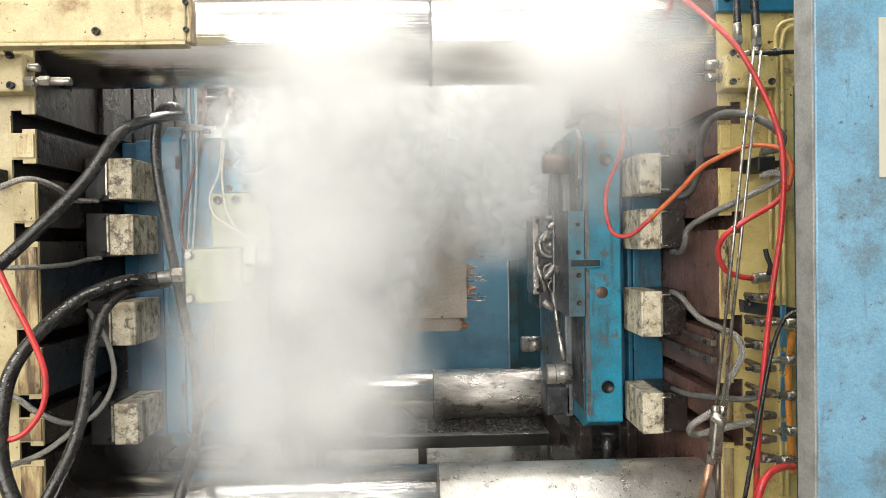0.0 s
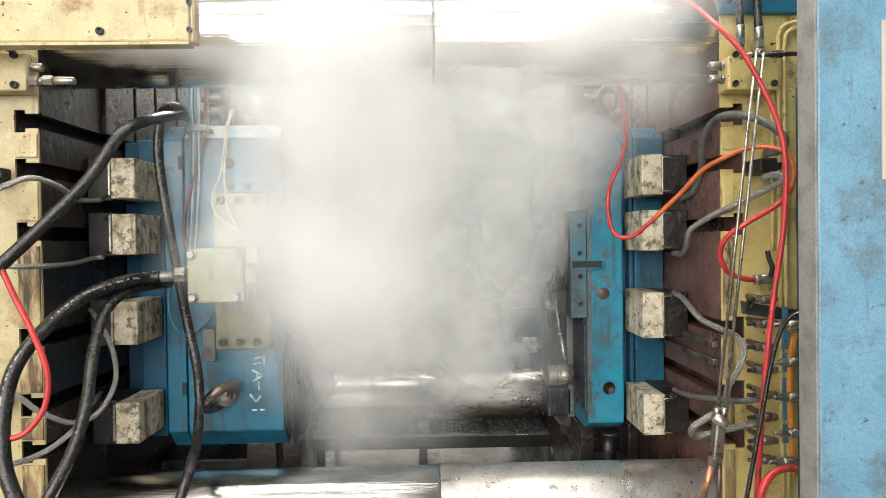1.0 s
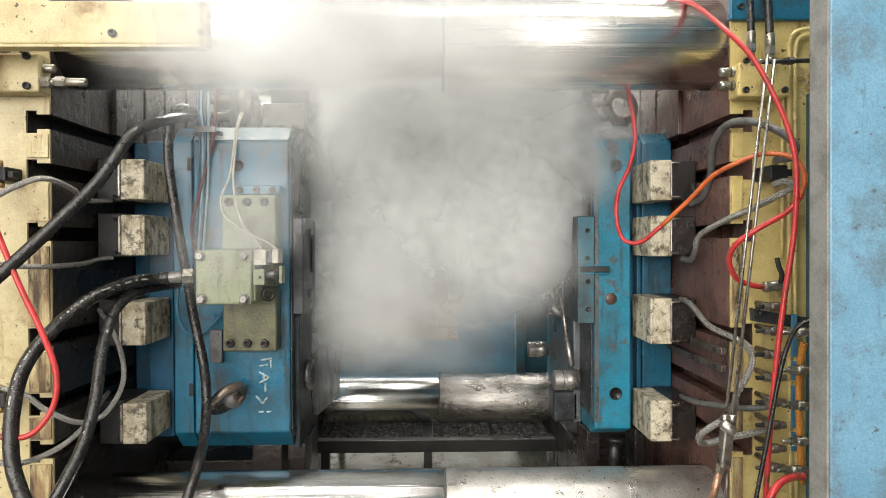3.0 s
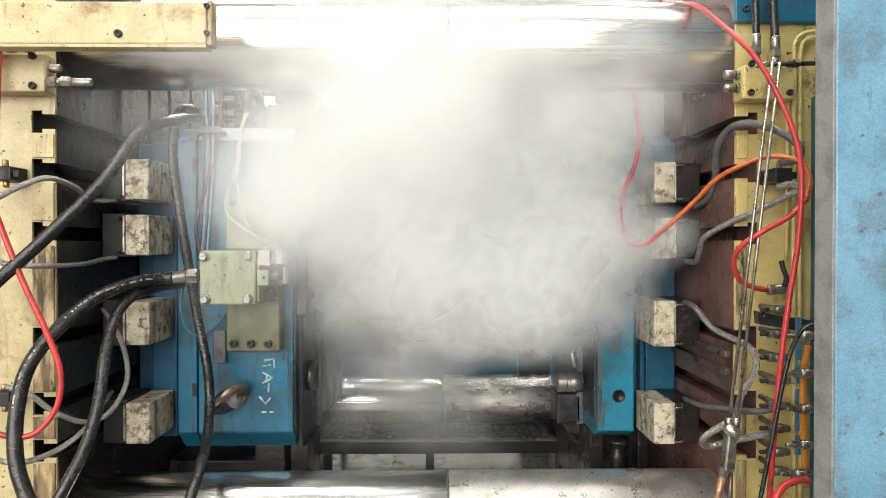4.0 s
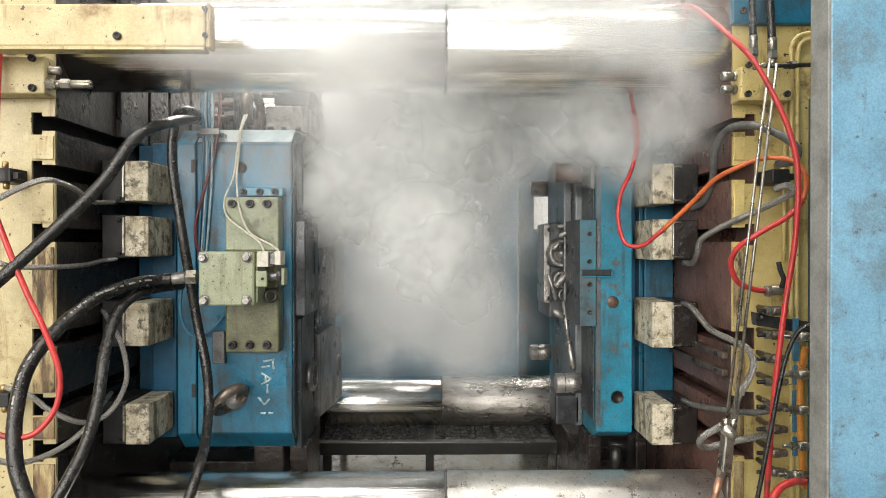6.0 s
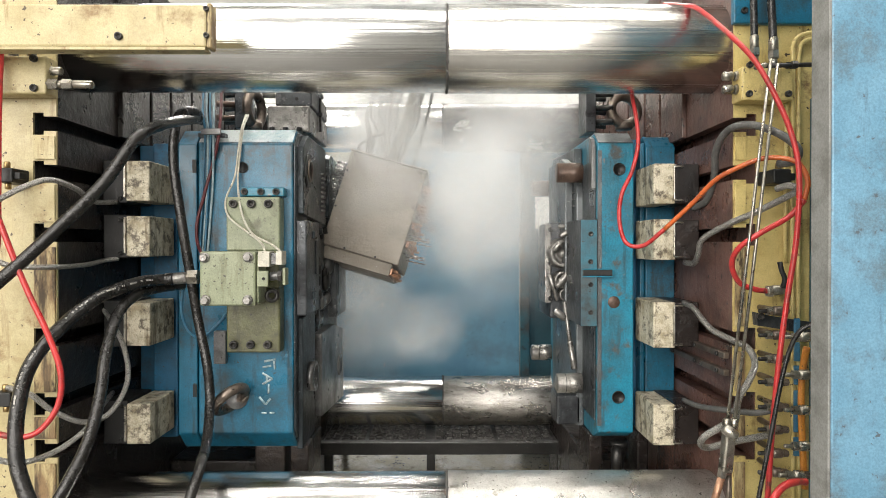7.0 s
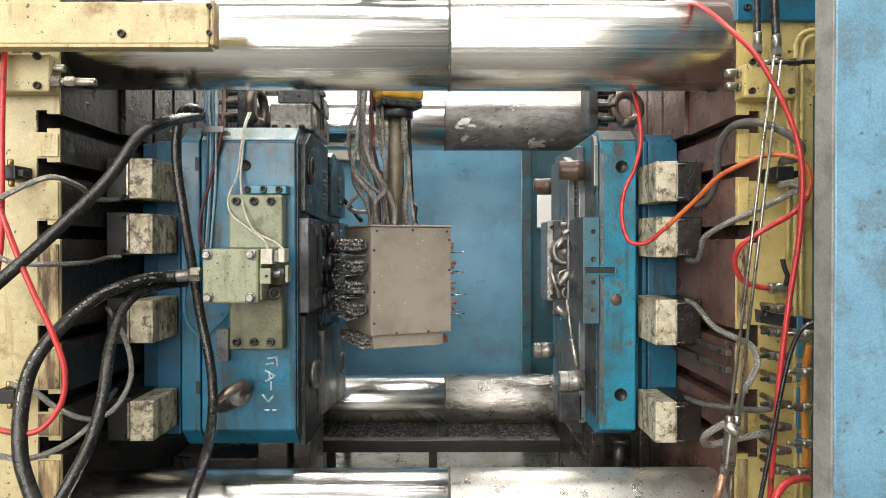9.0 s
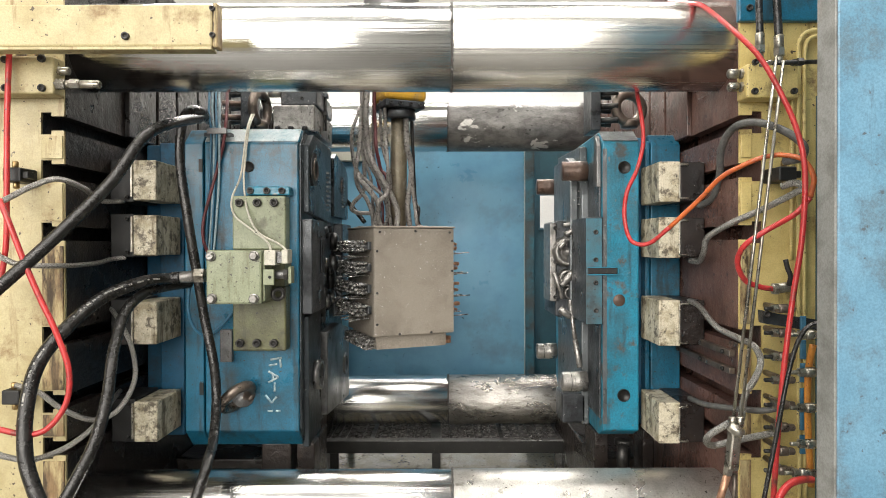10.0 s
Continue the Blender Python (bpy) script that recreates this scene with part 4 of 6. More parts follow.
# ---- beam and hydraulic block over the moving platen ----
def beam():
    b = thing("support_beam", (-0.612, 1.2, 1.697), "cream-yellow box beam with capped end, above the moving platen", "beam")
    xe = -0.419
    part("beam_body", box(-1.9, xe - 0.0105, 1.17, 1.194, 1.706, 1.786, 0.004), YELLOW, b)
    part("end_cap", box(xe - 0.01, xe, 1.168, 1.197, 1.704, 1.788, 0.003), YELLOW_WORN, b, "worn yellow end cap")
    part("lower_lip", box(-1.9, xe - 0.011, 1.166, 1.196, 1.699, 1.705, 0.001), YELLOW, b)
    part("stay", box(-1.9, -0.95, 1.1945, 1.30, 1.727, 1.769, 0.002), YELLOW, b)
    for x, z in ((-0.593, 1.725), (-0.428, 1.726), (-0.428, 1.776)):
        r = 0.0075 if x < -0.5 else 0.0052
        part("bolt", bolt_bm((x, 1.1699 if r > 0.007 else 1.1677, z), (0, -1, 0), r, 0.006), BOLT, b)


beam()


def port_block():
    b = thing("port_block", (-0.834, 1.25, 1.640), "cream-yellow hydraulic port block with zinc fittings", "hydraulic block")
    part("body", box(-1.1, -0.779, 1.25, 1.2915, 1.636, 1.713, 0.004), YELLOW, b)
    for x, z in ((-0.874, 1.704), (-0.801, 1.706), (-0.801, 1.647), (-0.874, 1.647)):
        part("bolt", bolt_bm((x, 1.2497, z), (0, -1, 0), 0.0075, 0.007), BOLT, b)
    part("short_plug", rod((-0.790, 1.270, 1.687), (-0.758, 1.270, 1.687), 0.0085, 16, 0.002), NICKEL, b)
    part("short_plug_nut", hex_bm((-0.785, 1.270, 1.687), (1, 0, 0), 0.010, 0.010), NICKEL, b)
    part("coupling", hex_bm((-0.785, 1.262, 1.658), (1, 0, 0), 0.0115, 0.024), NICKEL, b)
    part("coupling", rod((-0.762, 1.262, 1.658), (-0.751, 1.262, 1.658), 0.008, 16), NICKEL, b)
    part("coupling", hex_bm((-0.751, 1.262, 1.658), (1, 0, 0), 0.011, 0.02), NICKEL, b)
    part("coupling_tip", rod((-0.732, 1.262, 1.658), (-0.690, 1.262, 1.657), 0.0085, 16, 0.003), NICKEL, b)
    for px in (-0.856, -0.819):
        part("top_nut", hex_bm((px, 1.27, 1.713), (0, 0, 1), 0.010, 0.012), NICKEL, b)
    right = thing("port_block", (0.658, 1.25, 1.628), "cream-yellow hydraulic port block with two zinc plugs", "hydraulic block")
    part("body", box(0.617, 0.722, 1.245, 1.2915, 1.625, 1.693, 0.004), YELLOW_FIXED, right)
    for x, z in ((0.632, 1.695), (0.631, 1.637), (0.710, 1.637), (0.708, 1.694)):
        part("bolt", bolt_bm((x, 1.2447, z), (0, -1, 0), 0.0065, 0.007), BOLT, right)
    for z in (1.678, 1.651):
        part("plug", hex_bm((0.624, 1.265, z), (-1, 0, 0), 0.0105, 0.013), NICKEL, right)
        part("plug", rod((0.609, 1.265, z), (0.587, 1.265, z), 0.0098, 16, 0.003), NICKEL, right)
    bracket = thing("blue_bracket", (0.685, 1.28, 1.791), "blue painted steel bracket on the fixed platen", "bracket")
    part("plate", box(0.617, 1.0, 1.28, 1.295, 1.791, 1.95, 0.003), BLUE, bracket)
    part("bolt", bolt_bm((0.638, 1.280, 1.817), (0, -1, 0), 0.007, 0.006), BOLT, bracket)


port_block()


# ---- hoses, wires and pipes ----
def hose(name, label, points, r, material, seg=10, steps=8, wave=0.0, category="hose"):
    ob = part(name, tube(points, r, seg, steps, wave), material)
    return tagged(ob, label, category)


HOSES = [
    ("hydraulic_hose", "thick black rubber hydraulic hose, oily and scuffed", [(-0.851, 1.120, 1.214), (-0.811, 1.150, 1.261), (-0.736, 1.200, 1.356), (-0.663, 1.250, 1.459), (-0.618, 1.300, 1.559), (-0.589, 1.400, 1.608), (-0.585, 1.580, 1.654)], 0.0125, RUBBER),
    ("hydraulic_hose", "black rubber hose hanging down the blue die", [(-0.603, 1.620, 1.654), (-0.584, 1.530, 1.656), (-0.592, 1.480, 1.650), (-0.604, 1.460, 1.620), (-0.609, 1.455, 1.530), (-0.590, 1.450, 1.398), (-0.575, 1.460, 1.280), (-0.559, 1.470, 1.160), (-0.534, 1.460, 1.055), (-0.524, 1.450, 0.977), (-0.505, 1.380, 0.906), (-0.487, 1.290, 0.874), (-0.489, 1.250, 0.836), (-0.508, 1.220, 0.764)], 0.0112, RUBBER),
    ("hydraulic_hose", "thick black lettered hydraulic hose looping from the valve", [(-0.599, 1.430, 1.256), (-0.626, 1.425, 1.254), (-0.656, 1.380, 1.250), (-0.702, 1.300, 1.224), (-0.737, 1.220, 1.168), (-0.768, 1.180, 1.104), (-0.772, 1.150, 1.028), (-0.762, 1.130, 0.950), (-0.741, 1.120, 0.892), (-0.705, 1.110, 0.824)], 0.0135, RUBBER),
    ("hydraulic_hose", "black rubber hydraulic hose looping beside the clamps", [(-0.604, 1.500, 1.238), (-0.637, 1.450, 1.234), (-0.661, 1.390, 1.224), (-0.676, 1.330, 1.187), (-0.671, 1.270, 1.113), (-0.658, 1.220, 1.032), (-0.661, 1.180, 0.955), (-0.676, 1.140, 0.894), (-0.706, 1.120, 0.830)], 0.0115, RUBBER),
    ("braided_hose", "thin steel-braided hose to a clamp", [(-0.877, 1.200, 1.406), (-0.844, 1.200, 1.419), (-0.802, 1.220, 1.448), (-0.771, 1.250, 1.464), (-0.759, 1.320, 1.452), (-0.766, 1.400, 1.431), (-0.748, 1.470, 1.434)], 0.0058, BRAID),
    ("braided_hose", "thin steel-braided hose to a clamp", [(-0.877, 1.200, 1.321), (-0.845, 1.200, 1.304), (-0.825, 1.220, 1.292), (-0.784, 1.280, 1.288), (-0.769, 1.380, 1.290), (-0.767, 1.450, 1.298), (-0.751, 1.480, 1.301)], 0.0055, BRAID),
    ("braided_hose", "thin steel-braided hose curling to a clamp", [(-0.851, 1.240, 1.050), (-0.793, 1.220, 1.040), (-0.749, 1.220, 1.008), (-0.716, 1.270, 0.972), (-0.689, 1.320, 0.978), (-0.671, 1.360, 1.036), (-0.698, 1.400, 1.104), (-0.755, 1.450, 1.162), (-0.794, 1.490, 1.184)], 0.0055, BRAID),
    ("braided_hose", "thin steel-braided hose sagging across the platen", [(-0.836, 1.140, 0.952), (-0.812, 1.150, 0.936), (-0.773, 1.170, 0.924), (-0.738, 1.220, 0.932), (-0.710, 1.270, 0.960), (-0.728, 1.360, 0.980), (-0.764, 1.480, 0.984)], 0.0055, BRAID),
    ("air_hose", "red rubber air hose looping down the platen", [(-0.834, 1.170, 1.417), (-0.815, 1.165, 1.380), (-0.789, 1.165, 1.311), (-0.758, 1.165, 1.237), (-0.728, 1.165, 1.173), (-0.702, 1.165, 1.098), (-0.703, 1.160, 1.036), (-0.730, 1.150, 0.991), (-0.764, 1.140, 0.980), (-0.819, 1.130, 0.995)], 0.0054, RED),
    ("air_hose", "red rubber air hose running down the platen", [(-0.859, 1.240, 1.748), (-0.858, 1.235, 1.702), (-0.859, 1.230, 1.589), (-0.854, 1.220, 1.443), (-0.856, 1.220, 1.332), (-0.872, 1.220, 1.232)], 0.0054, RED),
    ("air_hose", "red and orange air hose drooping over the clamps", [(0.469, 1.520, 1.774), (0.460, 1.460, 1.691), (0.466, 1.440, 1.621), (0.466, 1.430, 1.561), (0.449, 1.420, 1.501), (0.423, 1.410, 1.448), (0.415, 1.400, 1.390), (0.424, 1.380, 1.339), (0.456, 1.360, 1.332), (0.492, 1.330, 1.367)], 0.0048, RED),
    ("air_hose", "orange air hose curling in a loop by the platen", [(0.492, 1.330, 1.367), (0.537, 1.290, 1.421), (0.566, 1.250, 1.464), (0.598, 1.220, 1.486), (0.632, 1.200, 1.500), (0.660, 1.180, 1.500), (0.684, 1.160, 1.487), (0.696, 1.150, 1.454), (0.690, 1.150, 1.417)], 0.0049, ORANGE),
    ("air_hose", "red air hose curling to a ball valve", [(0.690, 1.150, 1.417), (0.666, 1.160, 1.386), (0.618, 1.170, 1.356), (0.587, 1.190, 1.328), (0.582, 1.210, 1.295), (0.601, 1.220, 1.260), (0.632, 1.220, 1.246), (0.657, 1.220, 1.242)], 0.0054, RED),
    ("rubber_hose", "dark grey rubber hose arching to a clamp", [(0.611, 1.470, 1.420), (0.622, 1.420, 1.437), (0.616, 1.370, 1.483), (0.603, 1.330, 1.537), (0.608, 1.280, 1.572), (0.635, 1.240, 1.574), (0.665, 1.190, 1.547), (0.688, 1.170, 1.517), (0.689, 1.180, 1.495), (0.673, 1.210, 1.492)], 0.0078, GREY_HOSE),
    ("braided_hose", "grey braided hose bent down to a clamp", [(0.594, 1.480, 1.292), (0.600, 1.440, 1.291), (0.594, 1.400, 1.314), (0.591, 1.370, 1.346), (0.617, 1.310, 1.376), (0.647, 1.250, 1.399), (0.682, 1.200, 1.426), (0.694, 1.180, 1.439), (0.682, 1.190, 1.448), (0.669, 1.210, 1.443)], 0.0068, BRAID),
    ("braided_hose", "grey braided hose hanging from a clamp", [(0.588, 1.470, 1.197), (0.592, 1.420, 1.188), (0.601, 1.350, 1.151), (0.620, 1.290, 1.135), (0.629, 1.240, 1.126), (0.628, 1.210, 1.100), (0.610, 1.200, 1.066), (0.592, 1.200, 1.036), (0.595, 1.220, 0.986)], 0.0066, BRAID),
    ("rubber_hose", "dark grey rubber hose from a clamp to a fitting", [(0.589, 1.470, 0.966), (0.593, 1.380, 0.973), (0.621, 1.290, 0.987), (0.643, 1.240, 0.996), (0.669, 1.220, 1.006)], 0.0064, GREY_HOSE),
    ("rubber_hose", "dark grey rubber hose bent back round the tube clamp", [(0.675, 1.230, 0.956), (0.632, 1.240, 0.944), (0.591, 1.250, 0.932), (0.554, 1.250, 0.923), (0.530, 1.230, 0.936), (0.526, 1.200, 0.961), (0.553, 1.180, 0.988)], 0.0068, BRAID),
    ("air_hose", "red air hose hanging in front of the fixed platen", [(0.530, 1.440, 1.890), (0.544, 1.360, 1.857), (0.551, 1.300, 1.828), (0.570, 1.210, 1.750), (0.600, 1.160, 1.681), (0.633, 1.140, 1.602), (0.651, 1.120, 1.528), (0.652, 1.100, 1.454), (0.647, 1.100, 1.343), (0.630, 1.100, 1.231), (0.615, 1.100, 1.110), (0.603, 1.100, 0.978), (0.594, 1.100, 0.836)], 0.0050, RED),
    ("rubber_hose", "thin black cable hose behind the red hose", [(0.660, 1.060, 1.198), (0.637, 1.070, 1.183), (0.623, 1.080, 1.144), (0.608, 1.080, 1.084), (0.591, 1.080, 0.994), (0.564, 1.080, 0.855)], 0.004, RUBBER),
    ("air_hose", "short red air hose bent to a fitting", [(0.581, 1.070, 0.849), (0.591, 1.070, 0.888), (0.614, 1.080, 0.908), (0.650, 1.100, 0.909), (0.671, 1.110, 0.905)], 0.0066, RED),
    ("hydraulic_hose", "black hydraulic hose coming down to a fitting", [(0.637, 1.240, 1.864), (0.636, 1.235, 1.806), (0.635, 1.230, 1.746)], 0.0072, RUBBER),
    ("hydraulic_hose", "black hydraulic hose coming down to a fitting", [(0.659, 1.220, 1.856), (0.661, 1.215, 1.799), (0.662, 1.210, 1.735)], 0.0078, RUBBER),
    ("water_hose", "orange water hose running down behind the fittings", [(0.707, 1.170, 1.139), (0.704, 1.180, 1.084), (0.703, 1.180, 0.997), (0.710, 1.180, 0.866)], 0.0062, AMBER),
    ("die_hose", "black rubber hose at the foot of the die", [(-0.364, 2.260, 1.513), (-0.314, 2.220, 1.464), (-0.268, 2.200, 1.409)], 0.008, RUBBER),
    ("signal_cable", "thin blue signal cable looped under the valve", [(-0.612, 1.520, 1.236), (-0.617, 1.520, 1.175), (-0.605, 1.530, 1.125), (-0.578, 1.540, 1.107), (-0.543, 1.540, 1.131), (-0.517, 1.545, 1.162)], 0.0038, WIRE_BLUE),
    ("signal_cable", "cream signal cable hanging over the die front", [(-0.490, 1.620, 1.669), (-0.483, 1.560, 1.622), (-0.486, 1.545, 1.567), (-0.494, 1.540, 1.500), (-0.511, 1.525, 1.443), (-0.497, 1.505, 1.401), (-0.452, 1.490, 1.367), (-0.408, 1.460, 1.339), (-0.390, 1.430, 1.318)], 0.0026, WIRE_CREAM),
    ("signal_cable", "cream signal cable hanging over the die front", [(-0.484, 1.620, 1.669), (-0.480, 1.560, 1.618), (-0.484, 1.545, 1.542), (-0.486, 1.540, 1.486), (-0.467, 1.505, 1.415), (-0.438, 1.490, 1.362), (-0.383, 1.460, 1.335), (-0.356, 1.430, 1.320)], 0.0026, WIRE_CREAM),
    ("signal_cable", "dull red cable hanging over the die front", [(-0.554, 1.620, 1.757), (-0.540, 1.580, 1.682), (-0.534, 1.545, 1.609), (-0.547, 1.550, 1.550), (-0.570, 1.550, 1.466), (-0.590, 1.550, 1.389), (-0.582, 1.530, 1.340), (-0.549, 1.470, 1.311)], 0.0040, WIRE_RED),
]
def lettering(ob, points, first, last, r):
    """Worn white print along a hose: short plain bars."""
    line = spline(points, 24)
    rng = random.Random(5)
    i = int(first * len(line))
    while i < last * len(line):
        way = (line[i + 1] - line[i]).normalized()
        up = way.cross(Vector((0, 1, 0))).normalized()
        out = way.cross(up).normalized()
        out = out if out.y < 0 else -out
        c = line[i] + out * (r - 0.0002)
        bm = bmesh.new()
        made = bmesh.ops.create_cube(bm, size=1.0)["verts"]
        long, tall = rng.uniform(0.002, 0.0045), 0.0035
        for v in made:
            v.co = c + way * (v.co.x * long) + up * (v.co.z * tall) + out * (v.co.y * 0.0012)
        part("lettering", bm, LETTER, ob)
        i += rng.choice((1, 1, 2, 4))


for args in HOSES:
    ob = hose(*args)
    if "lettered" in args[1]:
        lettering(ob, args[2], 0.18, 0.42, args[3])
        lettering(ob, args[2], 0.52, 0.66, args[3])
for i in range(4):
    dx = 0.0075 * i
    a, b, c, e, f = Vector((-0.597, 1.620, 1.757)), Vector((-0.579, 1.560, 1.664)), Vector((-0.567, 1.543, 1.603)), Vector((-0.577, 1.553, 1.473)), Vector((-0.586, 1.555, 1.291))
    hose("signal_cable", "blue-grey signal cable clipped to the die front", [a + Vector((dx, 0, 0)), b + Vector((dx * 1.2, 0, 0)), c + Vector((dx * 0.9, 0, 0)), e + Vector((dx * 0.9 + 0.004 * (i % 2), 0, 0)), f + Vector((dx * 0.8, 0, 0))], 0.0030, (WIRE_BLUE, WIRE_PALE, WIRE_BLUE, WIRE_PALE)[i])
clip = thing("cable_clip", (-0.549, 1.540, 1.610), "grey steel cable clip on the die top", "clip")
part("strap", box(-0.575, -0.526, 1.533, 1.5385, 1.604, 1.619, 0.001), STEEL, clip)
part("base", box(-0.587, -0.520, 1.5485, 1.57, 1.601, 1.610, 0.001), STEEL_DARK, clip)


def tube_tool():
    t = thing("spray_tube_pair", (0.561, 1.170, 0.994), "pair of thin steel tubes held by an aluminium coupling", "tubes")
    part("tube", rod((0.642, 1.180, 1.689), (0.556, 1.170, 0.997), 0.0031, 10), NICKEL, t)
    part("tube", rod((0.655, 1.180, 1.680), (0.570, 1.170, 0.997), 0.0031, 10), NICKEL, t)
    part("coupling", prism_y_block(), NICKEL, t, "cast aluminium coupling")
    part("knuckle", rod((0.544, 1.160, 0.990), (0.565, 1.150, 0.973), 0.010, 14, 0.003), NICKEL, t)
    part("knuckle", rod((0.552, 1.165, 1.005), (0.552, 1.165, 0.984), 0.007, 14, 0.002), NICKEL, t)
    part("knuckle", rod((0.567, 1.165, 1.005), (0.567, 1.165, 0.984), 0.007, 14, 0.002), NICKEL, t)
    part("tail_nut", hex_bm((0.545, 1.165, 0.909), (-0.15, 0, -1), 0.009, 0.016), NICKEL, t)
    part("copper_tail", rod((0.543, 1.165, 0.896), (0.523, 1.165, 0.829), 0.007, 14), COPPER, t, "copper tube tail")
    part("tail", rod((0.559, 1.170, 0.894), (0.557, 1.170, 0.827), 0.004, 12), PIN, t)
    return t


def prism_y_block():
    bm = bmesh.new()
    p = [((0.548, 1.160, 0.981)), ((0.567, 1.160, 0.981)), ((0.561, 1.160, 0.904)), ((0.540, 1.160, 0.904))]
    add_prism(bm, [(q[0], q[2]) for q in p], 1.155, 1.178)
    bmesh.ops.bevel(bm, geom=bm.edges[:], offset=0.004, segments=2, profile=0.5, affect="EDGES")
    return bm


tube_tool()


def hose_end(at, way, r):
    f = thing("hose_fitting", at, "zinc-plated hydraulic hose fitting", "fitting", "hose fittings")
    a, w = Vector(at), Vector(way).normalized()
    part("sleeve", rod(a, a + w * 0.026, r * 1.15, 16, 0.002), NICKEL, f)
    part("nut", hex_bm(a + w * 0.026, w, r * 1.35, 0.016), NICKEL, f)
    part("tip", rod(a + w * 0.042, a + w * 0.054, r * 0.9, 14, 0.002), NICKEL, f)


hose_end((0.635, 1.230, 1.750), (0.02, 0, -1), 0.0075)
hose_end((0.662, 1.210, 1.739), (0.02, 0, -1), 0.008)
pipe = thing("cross_pipe", (0.686, 1.200, 1.681), "dark steel cross pipe with a small tap", "pipe")
part("pipe", rod((0.634, 1.200, 1.681), (0.752, 1.200, 1.684), 0.0046, 12), BOLT, pipe)
part("pipe_nut", hex_bm((0.692, 1.200, 1.683), (1, 0, 0), 0.008, 0.012), BOLT, pipe)
part("tap", rod((0.615, 1.190, 1.674), (0.639, 1.190, 1.681), 0.005, 10, 0.002), NICKEL, pipe)
for pts in ([(0.741, 1.275, 0.783), (0.737, 1.275, 1.251), (0.737, 1.275, 1.693), (0.737, 1.275, 1.740), (0.753, 1.275, 1.765), (0.797, 1.275, 1.773)],
            [(0.753, 1.275, 0.783), (0.749, 1.275, 1.251), (0.749, 1.275, 1.647), (0.750, 1.275, 1.728), (0.762, 1.275, 1.754), (0.803, 1.275, 1.761)],
            [(0.725, 1.280, 1.298), (0.726, 1.280, 1.485), (0.726, 1.280, 1.625)]):
    tagged(part("oil_pipe", tube(pts, 0.0042, 10, 6), YELLOW_FIXED), "yellow-painted oil pipe along the fixed platen", "pipe")
tagged(part("column_panel", box(0.783, 0.839, 1.27, 1.295, 0.5, 1.640, 0.003), TEAL), "dark blue column panel beside the platen", "panel")


def valve_row():
    for i, (x, z, far) in enumerate(((0.645, 1.203, 0), (0.645, 1.155, 0), (0.645, 1.108, 0), (0.645, 1.062, 0),
                                     (0.645, 1.013, 0), (0.645, 0.968, 0), (0.645, 0.921, 0), (0.645, 0.883, 0),
                                     (0.664, 1.160, 1), (0.664, 1.089, 1), (0.664, 1.022, 1), (0.664, 0.954, 1), (0.654, 0.899, 1))):
        y = 1.16 if far else 1.22
        v = thing("water_coupling", (x, y, z), "oily brass water coupling with a dark valve body", "coupling", "water couplings")
        part("stub", rod((x - 0.005, y, z), (x + 0.012, y, z), 0.0042, 12, 0.001), NICKEL if far else BOLT, v)
        part("nut", hex_bm((x + 0.010, y, z), (1, 0, 0), 0.0085, 0.012), NICKEL, v)
        part("body", rod((x + 0.022, y, z), (x + 0.043, y, z), 0.0095, 16, 0.003), NICKEL if far else PIN, v)
        part("rear_nut", hex_bm((x + 0.042, y, z), (1, 0, 0), 0.0075, 0.012), PIN, v)
        if not far:
            part("socket", rod((x + 0.035, y, z), (x + 0.035, 1.295, z), 0.006, 12), PIN, v)
        if not far and i in (1, 2, 3, 4, 5, 6):
            part("lever", box(x + 0.062, x + 0.074, y - 0.008, y - 0.003, z - 0.004, z + 0.034, 0.002), WIRE_BLUE, v, "dark blue valve lever")
    b = thing("coupling_bracket", (0.677, 1.240, 1.185), "dark steel bracket across the fixed platen", "bracket")
    part("arm", prism_bracket(), STEEL_DARK, b)
    part("end_bolt", bolt_bm((0.651, 1.235, 1.191), (0, -1, 0), 0.007, 0.006), BOLT, b)
    ball = thing("ball_valve", (0.677, 1.220, 1.243), "brass ball valve with a black lever, closed", "valve")
    part("body", rod((0.655, 1.220, 1.242), (0.691, 1.220, 1.246), 0.010, 16, 0.003), NICKEL, ball)
    part("nut", hex_bm((0.657, 1.220, 1.242), (1, 0, 0), 0.012, 0.010), NICKEL, ball)
    part("lever", tube([(0.680, 1.205, 1.250), (0.681, 1.200, 1.267), (0.675, 1.200, 1.283), (0.671, 1.200, 1.300)], 0.005, 8, 4), BLACK_AND_RECESS, ball, "black lever")
    part("spigot", rod((0.682, 1.220, 1.245), (0.722, 1.296, 1.239), 0.008, 12), NICKEL, ball)


def prism_bracket():
    bm = bmesh.new()
    p = [(0.644, 1.240, 1.198), (0.679, 1.240, 1.190), (0.759, 1.240, 1.178), (0.759, 1.240, 1.153), (0.679, 1.240, 1.167), (0.646, 1.240, 1.172)]
    return add_prism(bm, [(q[0], q[2]) for q in p], 1.235, 1.255)


valve_row()
